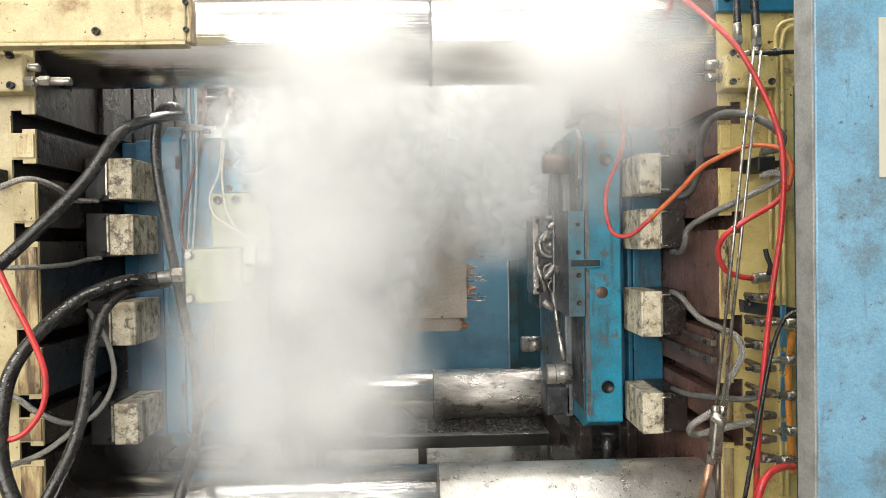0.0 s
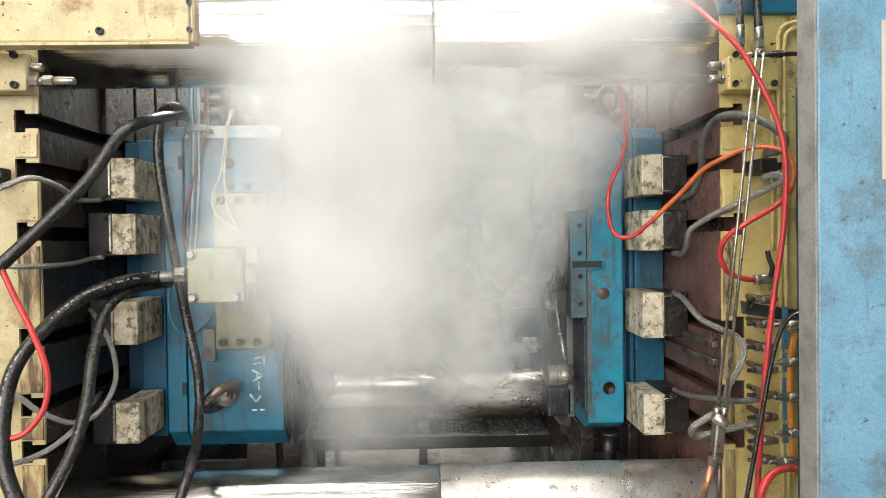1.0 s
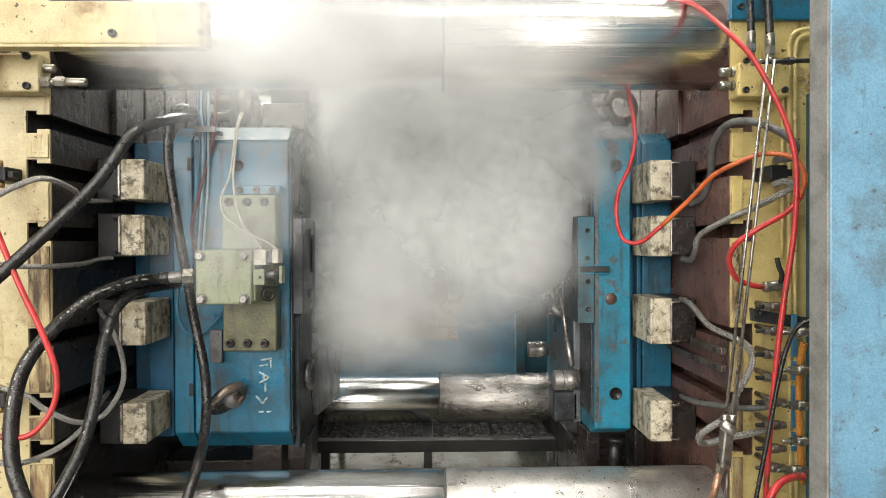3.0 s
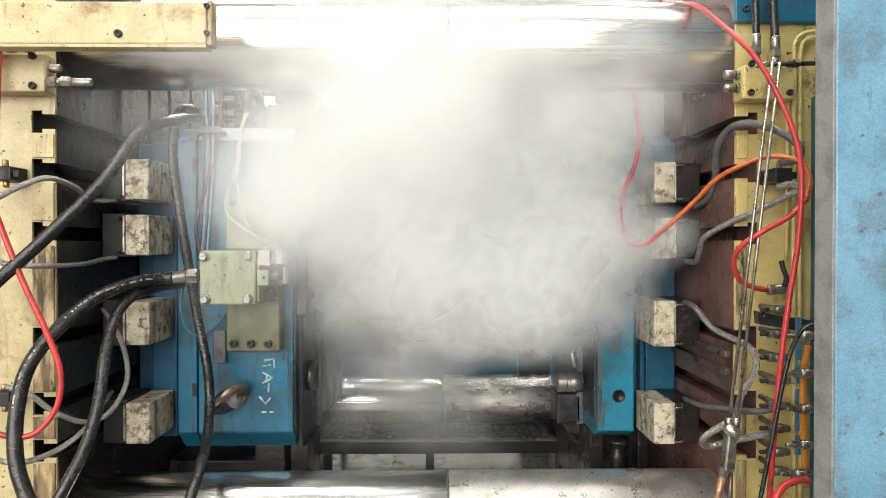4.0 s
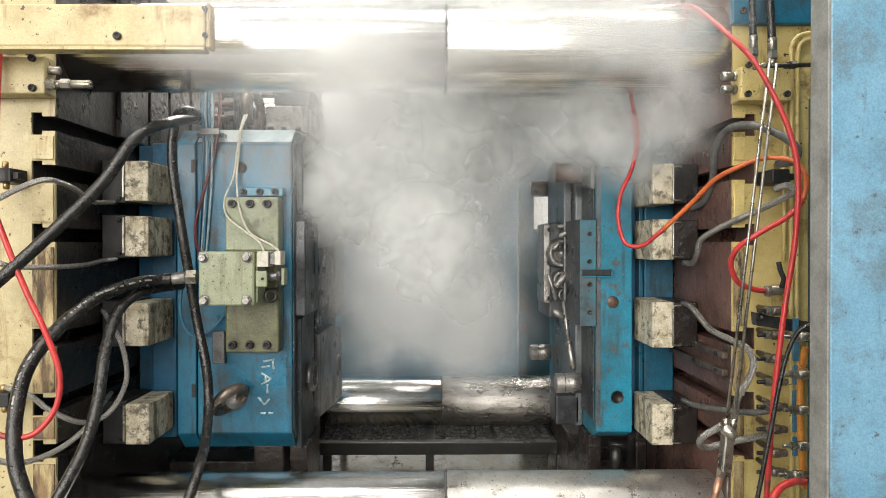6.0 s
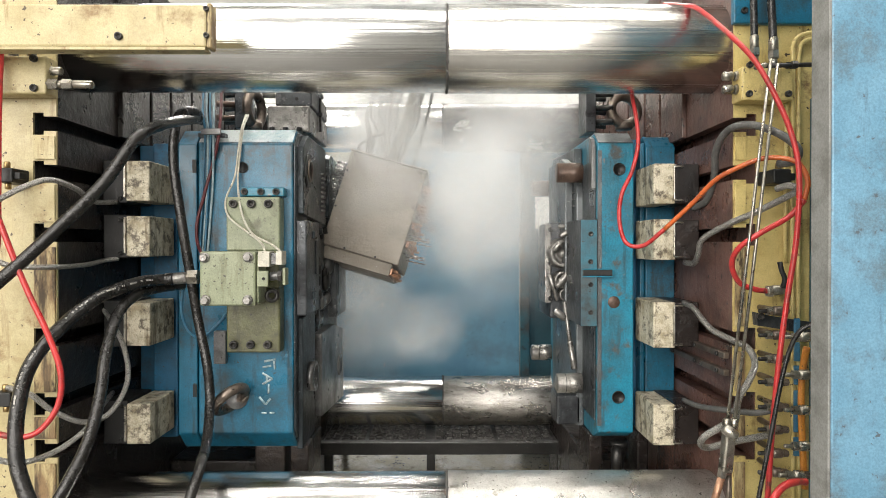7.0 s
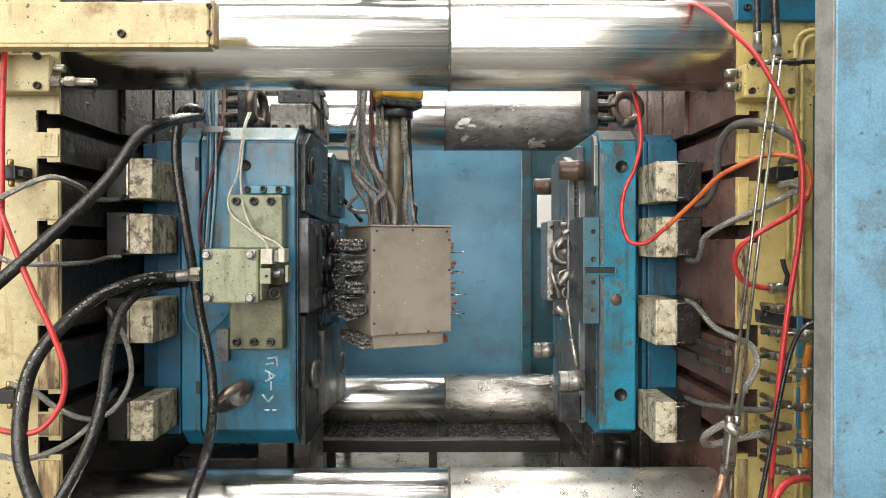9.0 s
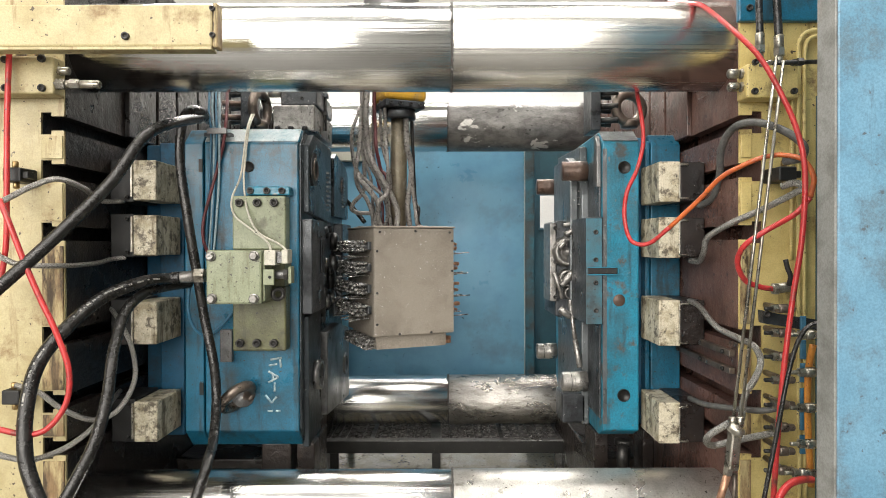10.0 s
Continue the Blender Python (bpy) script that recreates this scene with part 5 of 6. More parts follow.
for at, label in (((0.696, 1.240, 1.471), "black plastic sensor plug on the fixed platen"), ((-0.855, 1.250, 1.473), "black plastic sensor plug on the moving platen"), ((-0.860, 1.250, 1.025), "black plastic connector on the moving platen")):
    s = thing("sensor_plug", at, label, "sensor")
    x, y, z = at
    part("housing", box(x - 0.022, x + 0.014, y - 0.01, 1.296, z - 0.015, z + 0.014, 0.003), BLACK_AND_RECESS, s)
    part("cap", box(x + 0.0145, x + 0.026, y - 0.004, y + 0.02, z - 0.008, z + 0.006, 0.002), BLACK_AND_RECESS, s)
    part("nipple", rod((x - 0.005, y + 0.005, z + 0.012), (x - 0.005, y + 0.005, z + 0.028), 0.006, 12, 0.002), BRASS, s)
    part("nipple", rod((x - 0.003, y + 0.005, z - 0.028), (x - 0.003, y + 0.005, z - 0.013), 0.006, 12, 0.002), BRASS, s)


# ---- clutter beside the bed ----
def extras():
    for x0, x1 in ((-0.468, -0.391), (-0.376, -0.330)):
        c = thing("die_support", ((x0 + x1) / 2, 1.7, 0.44), "dark steel support post under the die", "support")
        part("post", box(x0, x1, 1.62, 1.80, 0.44, 0.815 - 0.001, 0.004), BLACK_IRON, c)
        part("foot", box(x0 - 0.015, x1 + 0.015, 1.61, 1.81, 0.44, 0.46, 0.003), STEEL_DARK, c)
    rng = random.Random(9)
    swarf = bmesh.new()
    for i in range(480):
        on_bed = i % 3 == 0
        x, y = rng.uniform(-0.45, 0.57), rng.uniform(2.34, 2.70)
        w, d, tall = rng.uniform(0.0015, 0.006), rng.uniform(0.0015, 0.005), rng.uniform(0.0006, 0.002)
        if on_bed:
            x, y = rng.choice((-0.43, -0.18, 0.38, 0.52)) + rng.gauss(0, 0.04), rng.uniform(2.5, 2.75)
        z = 0.441 if on_bed else 0.608
        a, tip = rng.uniform(0, 6.28), rng.uniform(-0.5, 0.5)
        ring = [swarf.verts.new((x + w * math.cos(a + k * 1.57) * rng.uniform(0.6, 1.3), y + d * math.sin(a + k * 1.57), z + tall + tip * w * math.cos(k * 1.57))) for k in range(4)]
        low = [swarf.verts.new((v.co.x, v.co.y, v.co.z - 0.0012)) for v in ring]
        swarf.faces.new(ring)
        swarf.faces.new(low[::-1])
        for k in range(4):
            swarf.faces.new((ring[k], low[k], low[(k + 1) % 4], ring[(k + 1) % 4]))
    tagged(part("casting_flakes", swarf, STEEL), "scattered grey casting flakes and scale", "flakes", kind="stuff")


extras()


# ---- spray head on its robot wrist; built about the centre of its front face ----
def die_sprayer():
    W, D, H = 0.252, 0.27, 0.314
    h = thing("die_sprayer", (0, 0, 0), "grey spattered die sprayer box hanging from a robot wrist", "die sprayer")
    part("box_body", box(-W / 2, W / 2, 0, D, -H / 2, H / 2, 0.003), HEAD, h)
    cover = part("front_cover", box(-W / 2 + 0.002, W / 2 - 0.002, -0.0045, -0.0005, -H / 2 + 0.002, H / 2 - 0.002, 0.001), HEAD, h)
    part("top_plate", box(-W / 2 - 0.003, W / 2 + 0.003, -0.006, D + 0.003, H / 2 + 0.0005, H / 2 + 0.006, 0.002), HEAD, h)
    bm = add_prism(bmesh.new(), [(-W / 2 + 0.01, -H / 2 - 0.0005), (W / 2 - 0.02, -H / 2 - 0.0005), (W / 2 - 0.022, -H / 2 - 0.038), (-W / 2 + 0.012, -H / 2 - 0.038)], 0.012, D - 0.015)
    part("lower_manifold", bm, HEAD, h)
    for x, z in ((-0.11, 0.145), (0.0, 0.148), (0.11, 0.145), (-0.118, 0.09), (0.118, 0.03), (-0.118, -0.03), (0.118, 0.12), (-0.118, -0.12), (-0.05, -0.151), (0.05, -0.151)):
        part("screw", bolt_bm((x, -0.0045, z), (0, -1, 0), 0.0036, 0.003), BOLT, cover)
    rng = random.Random(2)
    for side, metal in ((-1, NOZZLE), (1, COPPER)):
        for row in range(5):
            z = 0.105 - 0.062 * row
            x = side * W / 2
            if row == 4:
                z = -H / 2 - 0.022
                x = side * (W / 2 - 0.025)
            rail = part("nozzle_rail", box(*sorted((x, x + side * 0.012)), 0.02, D - 0.02, z - 0.012, z + 0.012, 0.003), STEEL_DARK if side < 0 else COPPER, h)
            for k in range(36 if side < 0 else 8):
                r = 0.0062 if side < 0 else rng.uniform(0.0045, 0.0075)
                if side < 0:
                    y, zz = 0.028 + (k % 12) * 0.0195 + 0.009 * (k // 12 % 2), z + 0.0115 * (k // 12 - 1) + rng.uniform(-0.001, 0.001)
                    end = x - 0.046 + rng.uniform(-0.004, 0.004)
                else:
                    y, zz = 0.03 + 0.055 * (k // 2) + rng.uniform(-0.006, 0.006), z + 0.007 * (1 if k % 2 else -1) + rng.uniform(-0.002, 0.002)
                    end = x + rng.uniform(0.020, 0.034)
                bm = add_lathe(bmesh.new(), (x + side * 0.012, y, zz), (end, y + rng.uniform(-0.002, 0.002), zz + rng.uniform(-0.003, 0.001)),
                               [(0, r * 0.75), (0.3, r * 0.75), (0.31, r), (0.5, r), (0.52, r * 0.6), (0.66, r * 0.6), (0.68, r * 0.95), (0.88, r * 0.9), (1, r * 0.4)], 7)
                part("nozzle", bm, metal, rail, "spattered spray nozzle" if side < 0 else "copper spray nozzle")
            for k in range(5 if row < 4 else 0):
                y, zz = 0.03 + 0.045 * k + rng.uniform(0, 0.02), z - 0.028 + rng.uniform(-0.006, 0.006)
                bend = rng.uniform(-0.012, 0.012) if side < 0 else 0.003
                part("spray_lance", tube([(side * W / 2 - side * 0.002, y, zz), (side * (W / 2 + 0.03), y - 0.004, zz + bend * 0.3), (side * (W / 2 + 0.066), y - 0.008, zz + bend)], 0.0019, 6, 3), NOZZLE, rail, "thin bent spray lance")
    cx, cy = -0.005, 0.13
    top = H / 2 + 0.0065
    part("mast", rod((cx, cy, top), (cx + 0.004, cy, top + 0.335), 0.026, 28, 0.002), MAST, h, "stained steel mast")
    part("mast_flange", rod((cx + 0.004, cy, top + 0.335), (cx + 0.004, cy, top + 0.362), 0.052, 28, 0.003), STEEL_DARK, h, "dark bolted flange")
    part("mast_flange", box(cx - 0.06, cx + 0.068, cy - 0.06, cy + 0.06, top + 0.3625, top + 0.385, 0.004), STEEL_DARK, h, "dark square flange plate")
    part("wrist", box(cx - 0.062, cx + 0.074, cy - 0.062, cy + 0.062, top + 0.3855, top + 0.45, 0.014, 3), ROBOT, h, "yellow robot wrist")
    part("wrist_cap", rod((cx + 0.03, cy, top + 0.45), (cx + 0.03, cy, top + 0.60), 0.058, 28, 0.008), ROBOT, h, "yellow robot wrist")
    part("arm_flange", rod((cx - 0.02, cy, top + 0.60), (cx - 0.02, cy, top + 0.74), 0.086, 36, 0.006), STEEL, h, "grey bolted arm flange")
    for k in range(12):
        a = math.pi * k / 6
        part("flange_bolt", bolt_bm((cx - 0.02 + 0.073 * math.cos(a), cy + 0.073 * math.sin(a), top + 0.74), (0, 0, 1), 0.006, 0.007), BOLT, h)
    part("arm", rod((cx - 0.02, cy, top + 0.74), (cx - 0.02, cy, top + 1.3), 0.06, 28, 0.006), STEEL, h, "grey robot arm")
    for x in (cx - 0.045, cx - 0.015, cx + 0.02, cx + 0.05):
        part("flange_bolt", bolt_bm((x, cy - 0.061, top + 0.373), (0, -1, 0), 0.006, 0.006), BOLT, h)
    # feed hoses, given square to the room when the head is turned by 24 degrees
    turn = Matrix.Rotation(radians(-24), 3, "Z")
    rng = random.Random(11)
    for material, r, depth, line in (
            (CAKED, 0.0058, -0.05, ((-0.09, 0.60), (-0.096, 0.41), (-0.113, 0.355), (-0.134, 0.286), (-0.134, 0.216), (-0.120, 0.169), (-0.079, 0.128), (-0.038, 0.087), (-0.030, 0.03), (-0.04, -0.004))),
            (CAKED, 0.0088, -0.075, ((-0.08, 0.60), (-0.085, 0.414), (-0.090, 0.332), (-0.087, 0.257), (-0.073, 0.198), (-0.044, 0.146), (-0.015, 0.093), (0.003, 0.047), (0.003, -0.004))),
            (CAKED, 0.0058, -0.03, ((-0.10, 0.60), (-0.099, 0.35), (-0.105, 0.274), (-0.090, 0.204), (-0.061, 0.152), (-0.038, 0.105), (-0.030, 0.05), (-0.034, -0.004))),
            (CAKED, 0.0066, -0.06, ((-0.10, 0.50), (-0.108, 0.33), (-0.111, 0.245), (-0.122, 0.169), (-0.117, 0.122), (-0.090, 0.082), (-0.073, 0.041), (-0.070, -0.004))),
            (CAKED, 0.0066, -0.02, ((-0.102, 0.20), (-0.105, 0.117), (-0.134, 0.076), (-0.140, 0.055), (-0.120, 0.044), (-0.079, 0.041), (-0.061, 0.018), (-0.058, -0.004))),
            (CAKED, 0.0080, -0.085, ((-0.112, 0.16), (-0.108, 0.14), (-0.067, 0.093), (-0.052, 0.058), (-0.061, 0.023), (-0.064, -0.004))),
            (WIRE_RED, 0.0056, -0.03, ((-0.066, 0.60), (-0.070, 0.367), (-0.067, 0.303), (-0.064, 0.25), (-0.058, 0.21), (-0.050, 0.175), (-0.032, 0.152), (-0.026, 0.08), (-0.03, -0.004))),
            (WIRE_RED, 0.0048, 0.01, ((-0.09, 0.60), (-0.098, 0.39), (-0.099, 0.33), (-0.085, 0.22), (-0.062, 0.14), (-0.05, 0.06), (-0.05, -0.004))),
            (CAKED, 0.0050, -0.02, ((-0.050, 0.60), (-0.052, 0.356), (-0.050, 0.274), (-0.038, 0.216), (-0.023, 0.163), (-0.022, 0.08), (-0.025, -0.004))),
            (CAKED, 0.0058, -0.045, ((-0.036, 0.45), (-0.035, 0.309), (-0.032, 0.245), (-0.026, 0.175), (-0.028, 0.09), (-0.018, -0.004))),
            (CAKED, 0.0088, -0.02, ((0.02, 0.45), (0.027, 0.33), (0.030, 0.251), (0.041, 0.198), (0.041, 0.140), (0.032, 0.070), (0.038, -0.004))),
            (RUBBER, 0.0056, 0.03, ((0.04, 0.40), (0.045, 0.25), (0.052, 0.093), (0.064, 0.058), (0.061, 0.023), (0.070, -0.004))),
            (CAKED, 0.0056, -0.05, ((0.045, 0.16), (0.050, 0.10), (0.056, 0.05), (0.060, 0.02), (0.064, -0.004))),
            (CAKED, 0.0078, -0.09, ((-0.024, 0.12), (-0.029, 0.093), (-0.050, 0.070), (-0.052, 0.023), (-0.044, -0.004))),
            (CAKED, 0.0050, 0.0, ((-0.105, 0.45), (-0.108, 0.303), (-0.111, 0.227), (-0.085, 0.157), (-0.079, 0.093), (-0.073, -0.004))),
            (CAKED, 0.0052, 0.02, ((-0.072, 0.55), (-0.079, 0.245), (-0.061, 0.175), (-0.038, 0.128), (-0.024, 0.1), (-0.02, -0.004)))):
        pts = []
        for k, (u, v) in enumerate(line):
            p = turn @ Vector((u, depth + 0.012 * math.sin(k * 1.9 + r * 900), 0))
            pts.append((cx + p.x, cy + p.y, top + v))
        part("feed_hose", tube(pts, r, 10, 7, 0.02), material, h, "lubricant feed hose caked with grey spray" if material is CAKED else "dark feed hose")
    for k in range(26):
        x, y = rng.uniform(-W / 2 + 0.01, W / 2 - 0.01), rng.uniform(0.01, D - 0.01)
        r = rng.uniform(0.003, 0.009)
        crumb = bmesh.new()
        bmesh.ops.create_icosphere(crumb, subdivisions=1, radius=r)
        for v in crumb.verts:
            v.co = Vector((v.co.x * rng.uniform(0.7, 1.5) + x, v.co.y * rng.uniform(0.7, 1.4) + y, max(0, v.co.z * 0.7) + top - 0.0005))
        part("spray_crumb", crumb, CAKED, h)
    return h


sprayer = die_sprayer()


# ---- steam: clusters of thin curved veils that drift as rigid pieces ----
def steam_material(name, amount, scale, white_share):
    m = bpy.data.materials.new(name)
    m.use_nodes = True
    ns, ls = links(m)
    ns.remove(ns["Principled BSDF"])
    coord = node(m, "ShaderNodeTexCoord")
    info = node(m, "ShaderNodeObjectInfo")
    shift = node(m, "ShaderNodeVectorMath")
    shift.operation = "MULTIPLY_ADD"
    shift.inputs[1].default_value = (1, 1, 1)
    ls.new(coord.outputs["Object"], shift.inputs[0])
    seed = node(m, "ShaderNodeMath")
    seed.operation = "MULTIPLY"
    seed.inputs[1].default_value = 19.0
    ls.new(info.outputs["Random"], seed.inputs[0])
    ls.new(seed.outputs[0], shift.inputs[2])
    tex = node(m, "ShaderNodeTexNoise", Scale=scale, Detail=2.5, Roughness=0.5, Distortion=0.0)
    ls.new(shift.outputs[0], tex.inputs["Vector"])
    ramp = node(m, "ShaderNodeMapRange")
    ramp.interpolation_type = "SMOOTHSTEP"
    ramp.inputs["From Min"].default_value, ramp.inputs["From Max"].default_value = 0.14, 0.72
    ls.new(tex.outputs["Fac"], ramp.inputs["Value"])
    density = node(m, "ShaderNodeAttribute")
    density.attribute_name = "thickness"
    both = node(m, "ShaderNodeMath")
    both.operation = "MULTIPLY"
    ls.new(ramp.outputs[0], both.inputs[0])
    ls.new(density.outputs["Fac"], both.inputs[1])
    share = node(m, "ShaderNodeMath")
    share.operation = "MULTIPLY"
    share.inputs[1].default_value = amount
    ls.new(both.outputs[0], share.inputs[0])
    white = node(m, "ShaderNodeBsdfDiffuse", Color=(white_share * 0.985, white_share, white_share, 1))
    through_light = node(m, "ShaderNodeBsdfTranslucent", Color=(white_share * 0.985, white_share, white_share, 1))
    body = node(m, "ShaderNodeMixShader")
    body.inputs[0].default_value = 0.6
    ls.new(white.outputs[0], body.inputs[1])
    ls.new(through_light.outputs[0], body.inputs[2])
    clear = node(m, "ShaderNodeBsdfTransparent")
    out = node(m, "ShaderNodeMixShader")
    ls.new(share.outputs[0], out.inputs[0])
    ls.new(clear.outputs[0], out.inputs[1])
    ls.new(body.outputs[0], out.inputs[2])
    ls.new(out.outputs[0], ns["Material Output"].inputs["Surface"])
    return m


STEAM = steam_material("dense_steam", 0.76, 1.7, 0.90)
HAZE = steam_material("thin_steam", 0.23, 1.7, 0.88)
scene.cycles.transparent_max_bounces = 64


def veil_mesh(seed, material):
    """One domed veil of about unit radius that thins out to nothing at its rim."""
    rng = random.Random(seed)
    bm = bmesh.new()
    layer = bm.verts.layers.float.new("thickness")
    rings, seg = 9, 24
    size, dome = rng.uniform(0.8, 1.0), 0.09
    grid = []
    for i in range(rings + 1):
        s = i / rings
        row = []
        for j in range(seg if i else 1):
            a = 2 * math.pi * j / seg
            out = Vector((math.cos(a), 0, math.sin(a)))
            wob = 1 + 0.25 * noise.noise(out * 1.3 + Vector((seed * 3.1, 5.7, 0)))
            lift = dome * (1 - s * s) + 0.03 * noise.noise(out * s * 2.0 + Vector((0, seed, 3)))
            v = bm.verts.new(out * size * s * wob + Vector((0, -lift, 0)))
            v[layer] = (1 - s * s) ** 1.4
            row.append(v)
        grid.append(row)
    for j in range(seg):
        bm.faces.new((grid[0][0], grid[1][j], grid[1][(j + 1) % seg]))
    for i in range(1, rings):
        for j in range(seg):
            bm.faces.new((grid[i][j], grid[i + 1][j], grid[i + 1][(j + 1) % seg], grid[i][(j + 1) % seg]))
    for f in bm.faces:
        f.smooth = True
    data = bpy.data.meshes.new("veil")
    bm.to_mesh(data)
    bm.free()
    data.materials.append(material)
    return data


DENSE = [veil_mesh(s, STEAM) for s in range(7)]
THIN = [veil_mesh(s + 20, HAZE) for s in range(5)]
PUFFS = []


def steam(n, births, xs, ys, zs, vx, vz, sizes, thin=False, pause=0.0, source=-1, seed=0, vy=(-0.12, 0.0), lift=0.07):
    """n puffs born between the times of births, each at a place within xs, ys, zs, that then drift sideways and rise."""
    rng = random.Random(seed)
    for i in range(n):
        size = rng.uniform(*sizes)
        ob = thing("steam_puff", (0, 0, 0), "thin drifting grey steam" if thin else "dense white steam rising from the hot die", "steam", "steam cloud")
        count = 5 if thin else 8
        for k in range(count):
            veil = new("veil", rng.choice(THIN if thin else DENSE))
            veil.parent = ob
            c = Vector((rng.uniform(-0.4, 0.4), -0.5 + 1.05 * k / (count - 1), rng.uniform(-0.4, 0.4))) * size
            spread = size * rng.uniform(0.75, 1.05)
            veil.matrix_basis = Matrix.Translation(c) @ pose(0, 0, 0, rng.uniform(-9, 2), rng.uniform(0, 360), rng.uniform(-6, 6)) @ Matrix.Diagonal((spread, spread, spread * rng.uniform(0.7, 1.0), 1))
        PUFFS.append(dict(ob=ob, born=births[0] + (births[1] - births[0]) * (i + rng.random()) / n, at=Vector((rng.uniform(*xs), rng.uniform(*ys), rng.uniform(*zs))),
                          vx=rng.uniform(*vx), vz=rng.uniform(*vz), vy=rng.uniform(*vy), spin=rng.uniform(-14, 14), pause=pause, source=source, size=size, lift=lift))


def puff_place(p, t):
    age = max(0.0, t - p["born"])
    slide = 0.9 * (1 - math.exp(-age / 0.9))
    rise = p["vz"] * age + p["lift"] * max(0.0, age - p["pause"]) ** 2
    at = p["at"] + Vector((p["vx"] * slide, p["vy"] * age, rise))
    at.y = max(at.y, 0.92)
    at.z = min(at.z, 3.3)
    return at


def puff_rows(p):
    """Before its birth a puff waits inside the platen on its side; then it comes out of the die and drifts up and away."""
    hidden = Vector((-1.37 if p["source"] < 0 else 1.24, 1.97, 1.24))
    rows, t = [], 0.0
    if p["born"] > 0.0:
        wait = max(0.0, p["born"] - 0.30)
        rows.append((0.0, Matrix.Translation(hidden)))
        if wait > 0.05:
            rows.append((wait, Matrix.Translation(hidden)))
        if p["born"] > 0.2:
            inside = Vector((-0.50 if p["source"] < 0 else 0.52, 1.92, min(1.40, max(1.05, p["at"].z))))
            rows.append((p["born"] - 0.12, Matrix.Translation(inside)))
        t = p["born"]
    while t < 10.0:
        rows.append((t, Matrix.Translation(puff_place(p, t)) @ pose(0, 0, 0, 0, p["spin"] * (t - p["born"]), 0)))
        t += 0.5
    rows.append((10.0, Matrix.Translation(puff_place(p, 10.0)) @ pose(0, 0, 0, 0, p["spin"] * (10.0 - p["born"]), 0)))
    return rows


AWAY = (-0.01, 0.05)
# first burst, already in the air
steam(20, (-1.4, 0.2), (-0.36, -0.10), (1.45, 1.80), (1.10, 1.5), (0.0, 0.05), (0.05, 0.16), (0.19, 0.27), seed=1, vy=AWAY)
steam(15, (-0.8, 0.2), (-0.42, -0.12), (1.28, 1.40), (0.92, 1.42), (0.12, 0.30), (0.06, 0.16), (0.18, 0.26), thin=True, seed=31, vy=(-0.10, -0.05))
steam(7, (-1.6, 0.0), (0.12, 0.27), (1.75, 2.0), (1.34, 1.55), (0.0, 0.06), (0.05, 0.18), (0.20, 0.30), seed=21, vy=AWAY)
steam(4, (-0.8, -0.1), (-0.56, -0.28), (1.22, 1.42), (0.76, 0.95), (0.22, 0.36), (0.10, 0.20), (0.18, 0.24), thin=True, seed=2, vy=AWAY)
steam(4, (-1.5, 0.0), (-0.25, 0.30), (1.0, 1.1), (1.40, 1.62), (0.0, 0.12), (0.01, 0.07), (0.20, 0.28), thin=True, seed=3, vy=(-0.02, 0.0), lift=0.02)
steam(30, (0.1, 1.9), (-0.24, 0.20), (1.5, 1.95), (1.16, 1.50), (0.0, 0.30), (0.14, 0.30), (0.22, 0.32), seed=4, vy=AWAY)
steam(10, (1.4, 2.1), (-0.40, -0.12), (1.04, 1.12), (1.48, 1.60), (-0.14, 0.05), (0.06, 0.14), (0.13, 0.18), thin=True, seed=34, vy=(-0.02, 0.0))
steam(9, (1.5, 2.4), (-0.28, 0.15), (1.02, 1.10), (1.50, 1.64), (-0.22, 0.25), (0.10, 0.2), (0.20, 0.27), thin=True, seed=22, vy=(-0.02, 0.0))
steam(10, (0.8, 2.6), (-0.28, 0.0), (1.6, 1.9), (0.80, 1.05), (0.0, 0.1), (0.15, 0.3), (0.17, 0.26), thin=True, seed=5, vy=AWAY)
steam(6, (2.9, 3.8), (-0.40, -0.24), (1.28, 1.42), (1.28, 1.50), (-0.08, 0.05), (0.04, 0.12), (0.15, 0.2), thin=True, seed=41, lift=0.3, pause=0.7, vy=AWAY)
steam(6, (3.2, 3.8), (0.34, 0.56), (1.36, 1.42), (1.31, 1.37), (-0.12, 0.02), (0.0, 0.06), (0.07, 0.11), thin=True, source=1, seed=42, lift=0.35, pause=0.5, vy=(-0.01, 0.01))
steam(6, (-1.2, 0.0), (0.28, 0.50), (1.15, 1.25), (1.55, 1.66), (0.0, 0.10), (0.01, 0.05), (0.12, 0.17), thin=True, source=1, seed=43, lift=0.04, vy=(-0.02, 0.0))
steam(10, (3.6, 4.8), (0.18, 0.42), (1.12, 1.25), (1.50, 1.66), (0.05, 0.2), (0.02, 0.08), (0.13, 0.18), thin=True, source=1, seed=44, lift=0.3, pause=1.1, vy=(-0.02, 0.0))
# second burst, blown across to the other die half
steam(36, (2.4, 3.9), (-0.30, 0.16), (1.60, 2.05), (1.24, 1.62), (0.0, 0.5), (0.06, 0.22), (0.23, 0.34), seed=6, vy=AWAY)
steam(11, (3.0, 4.0), (-0.15, 0.25), (1.38, 1.50), (1.18, 1.38), (0.0, 0.25), (0.10, 0.2), (0.17, 0.24), seed=32, vy=(0.0, 0.05))
steam(11, (3.1, 4.0), (0.10, 0.36), (1.50, 1.65), (1.25, 1.42), (0.0, 0.15), (0.06, 0.14), (0.17, 0.24), source=1, seed=7, vy=(-0.02, 0.04), lift=0.2, pause=1.0)
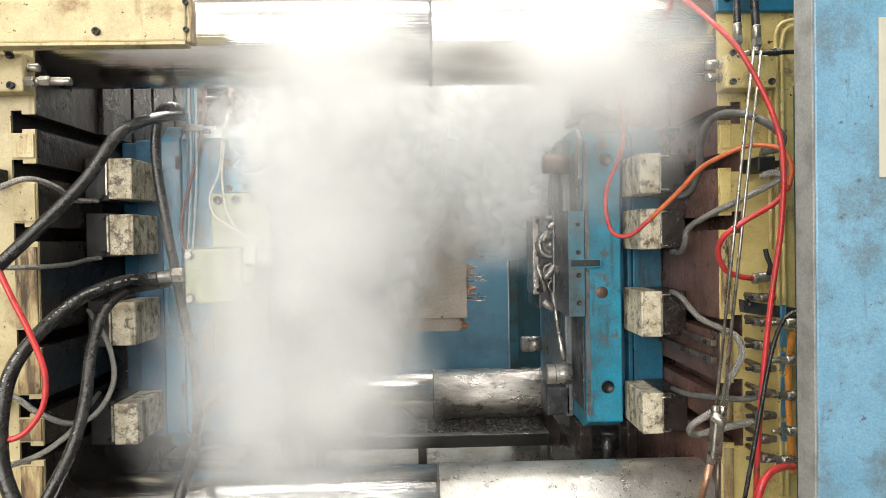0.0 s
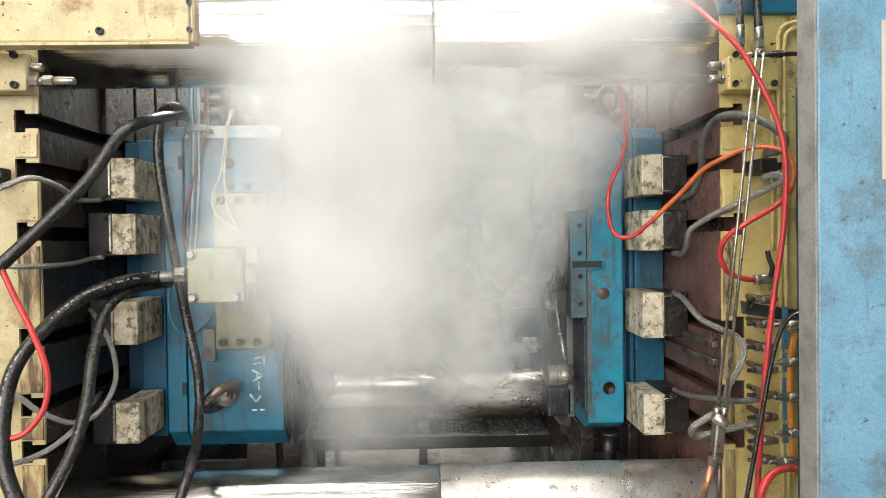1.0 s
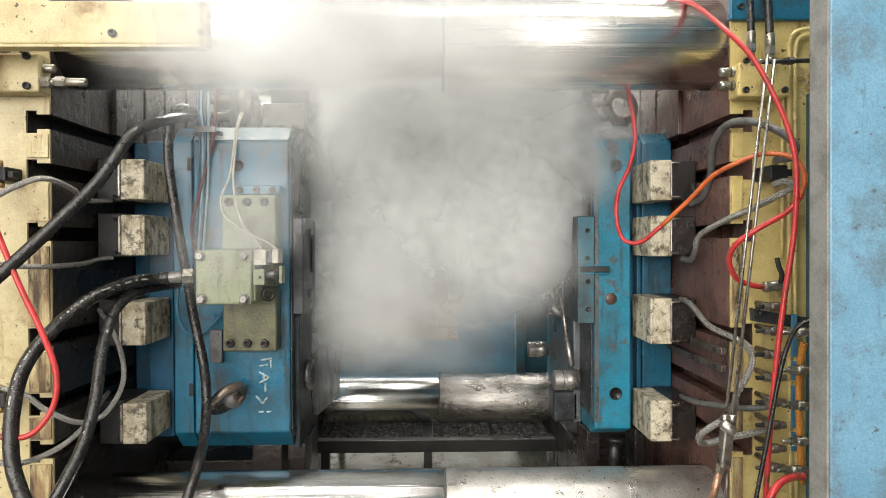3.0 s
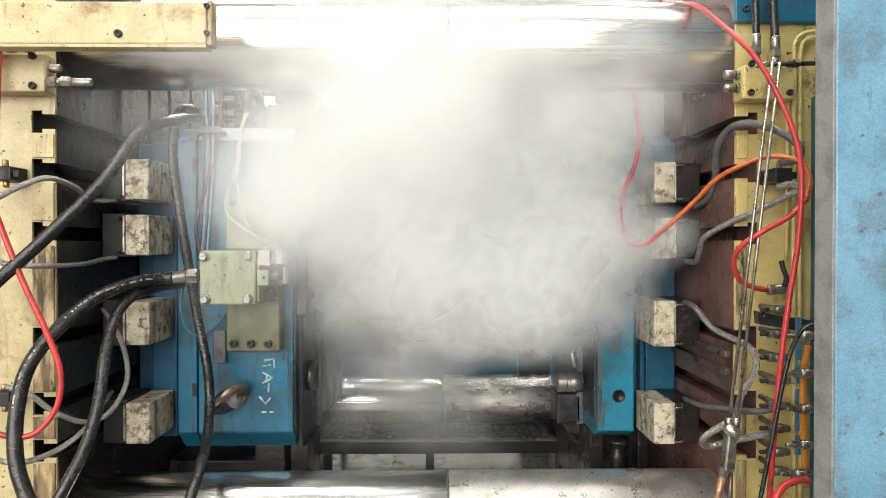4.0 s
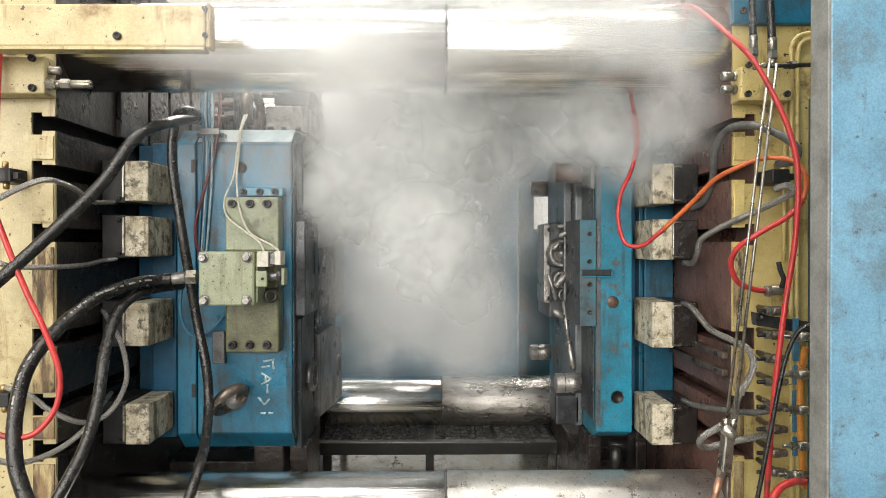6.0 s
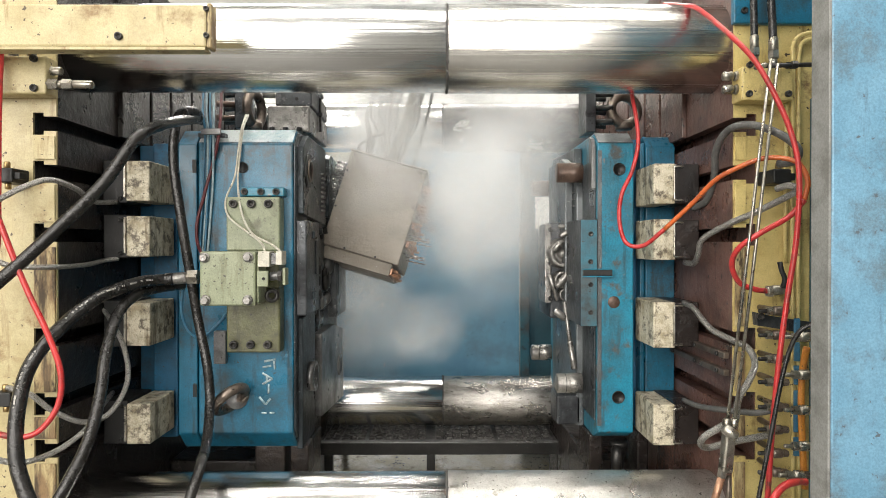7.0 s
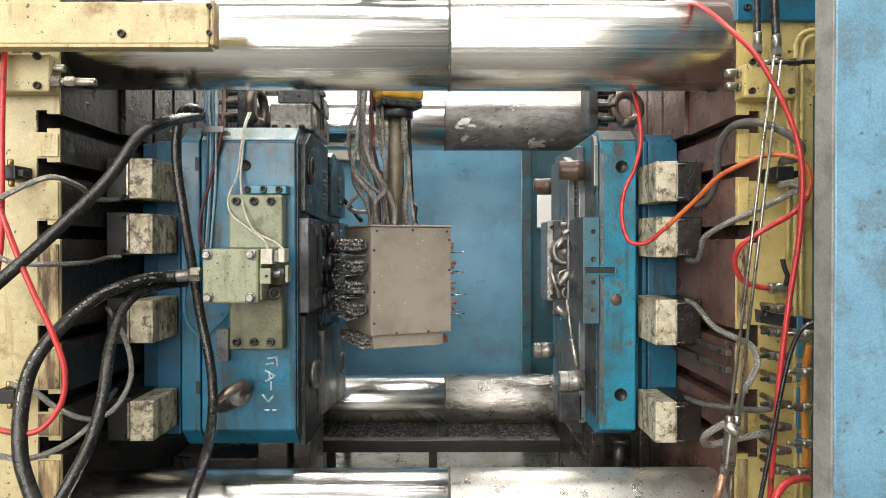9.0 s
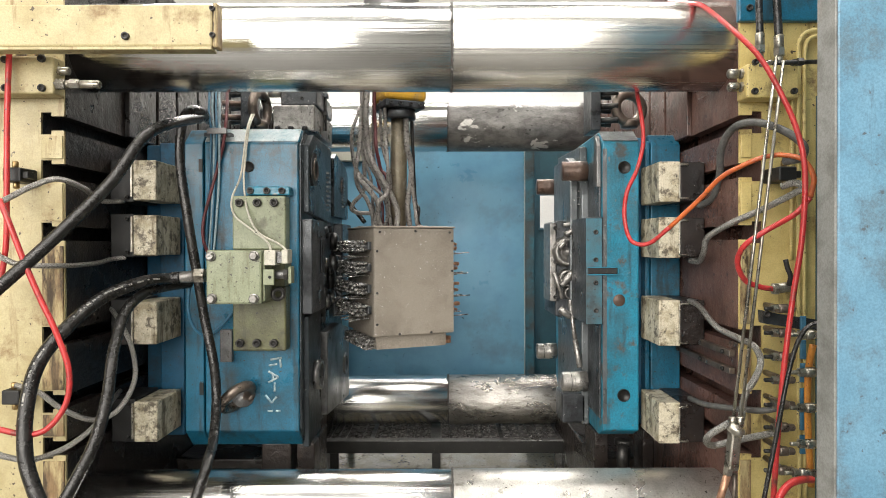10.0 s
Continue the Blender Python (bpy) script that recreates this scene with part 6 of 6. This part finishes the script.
steam(28, (3.9, 5.4), (-0.24, 0.22), (1.65, 2.05), (1.24, 1.58), (0.0, 0.12), (0.15, 0.32), (0.20, 0.29), seed=8, lift=0.5, pause=0.6, vy=AWAY)
steam(12, (3.4, 5.4), (-0.32, -0.05), (1.6, 1.9), (0.80, 1.05), (0.0, 0.15), (0.25, 0.4), (0.17, 0.26), thin=True, seed=9, vy=AWAY)
steam(10, (3.0, 4.8), (-0.26, 0.16), (1.0, 1.1), (1.42, 1.62), (0.0, 0.15), (0.04, 0.12), (0.22, 0.30), thin=True, seed=23, lift=0.25, pause=0.8, vy=(-0.02, 0.0))
steam(7, (3.9, 5.2), (-0.26, -0.05), (1.6, 1.9), (1.14, 1.32), (0.0, 0.2), (0.12, 0.25), (0.18, 0.25), seed=33, lift=0.4, pause=0.7, vy=AWAY)
steam(24, (5.0, 6.75), (-0.30, 0.25), (1.55, 2.2), (0.95, 1.50), (0.0, 0.25), (0.25, 0.45), (0.18, 0.28), thin=True, seed=10, lift=0.3, vy=AWAY)
steam(8, (5.9, 6.9), (-0.34, -0.06), (2.15, 2.3), (0.92, 1.20), (0.0, 0.08), (0.22, 0.34), (0.16, 0.25), thin=True, seed=12, lift=0.3, vy=AWAY)


# ---- what moves ----
def at_sprayer(x, y, z, lean, yaw, nod=0.0):
    return pose(x, y, z, nod, lean, yaw)


def drops(n):
    """Water drops that ride in the sprayer, then fall from its lower corner to the bed."""
    bm = add_lathe(bmesh.new(), (0, 0, -0.007), (0, 0, 0.007), [(0, 0.0006), (0.25, 0.0019), (0.6, 0.0015), (1, 0.0004)], 8)
    first = part("water_drop", smooth(bm, 2.0), WATER)
    tagged(first, "clear water drop falling from the sprayer", "water drop", "falling water drops")
    return [first] + [copy_thing(first, Matrix.Identity(4)) for _ in range(n - 1)]


def drop_rows(release):
    def carrier(t):
        for (t0, p0, a0), (t1, p1, a1) in zip(SPRAYER_ROWS, SPRAYER_ROWS[1:]):
            if t <= t1:
                k = (t - t0) / (t1 - t0)
                return Vector(p0).lerp(Vector(p1), k) + Vector((0, 0.13, -0.08))
        return Vector(SPRAYER_ROWS[-1][1]) + Vector((0, 0.13, -0.08))
    rows = [(t, Matrix.Translation(carrier(t))) for t, _, _ in SPRAYER_ROWS if t < release - 0.02]
    start = carrier(release) + Vector((0.02, -0.1, -0.12))
    rows.append((release, Matrix.Translation(start)))
    for k in range(1, 20):
        fall = 4.9 * (0.05 * k) ** 2
        z = max(start.z - fall, 0.436)
        rows.append((release + 0.05 * k, Matrix.Translation((start.x, start.y, z))))
        if z <= 0.437:
            break
    rows.append((10.0, Matrix.Translation((start.x, start.y, 0.436))))
    return rows


def motions():
    walk(sprayer, [(t, at_sprayer(*p, *turn)) for t, p, turn in SPRAYER_ROWS])
    for p in PUFFS:
        walk(p["ob"], puff_rows(p))
    for i, ob in enumerate(DROPS):
        walk(ob, drop_rows(6.62 + 0.117 * i))


DROPS = drops(13)
SPRAYER_ROWS = [
    (0.0, (-0.000, 1.840, 1.254), (0, 2)), (1.2, (-0.000, 1.840, 1.254), (0, 2)), (2.0, (-0.050, 1.840, 1.334), (10, 0, -6)), (2.5, (-0.067, 1.860, 1.350), (13, -2, -10)),
    (2.7, (-0.039, 1.860, 1.303), (12, -2, -8)), (3.3, (-0.042, 1.840, 1.234), (0, 4)), (4.5, (-0.055, 1.840, 1.217), (0, 4)), (4.7, (-0.062, 1.840, 1.342), (2, 4)), (5.2, (-0.089, 1.860, 1.532), (4, 2)),
    (5.7, (-0.097, 1.880, 1.546), (6, 0)), (6.8, (-0.190, 1.980, 1.452), (16, -4, -10)), (7.5, (-0.196, 1.980, 1.454), (16, -4, -10)), (7.6, (-0.166, 1.950, 1.420), (12, 4, -6)),
    (7.7, (-0.122, 1.880, 1.376), (7, 12, -2)), (7.8, (-0.095, 1.850, 1.359), (1, 21)), (8.0, (-0.080, 1.840, 1.355), (0, 24)), (8.5, (-0.080, 1.840, 1.355), (0, 24)),
    (8.6, (-0.078, 1.840, 1.337), (0, 24)), (8.8, (-0.078, 1.840, 1.247), (0, 24)), (9.0, (-0.077, 1.840, 1.222), (0, 24)), (10.0, (-0.077, 1.840, 1.222), (0, 24)),
]

motions()
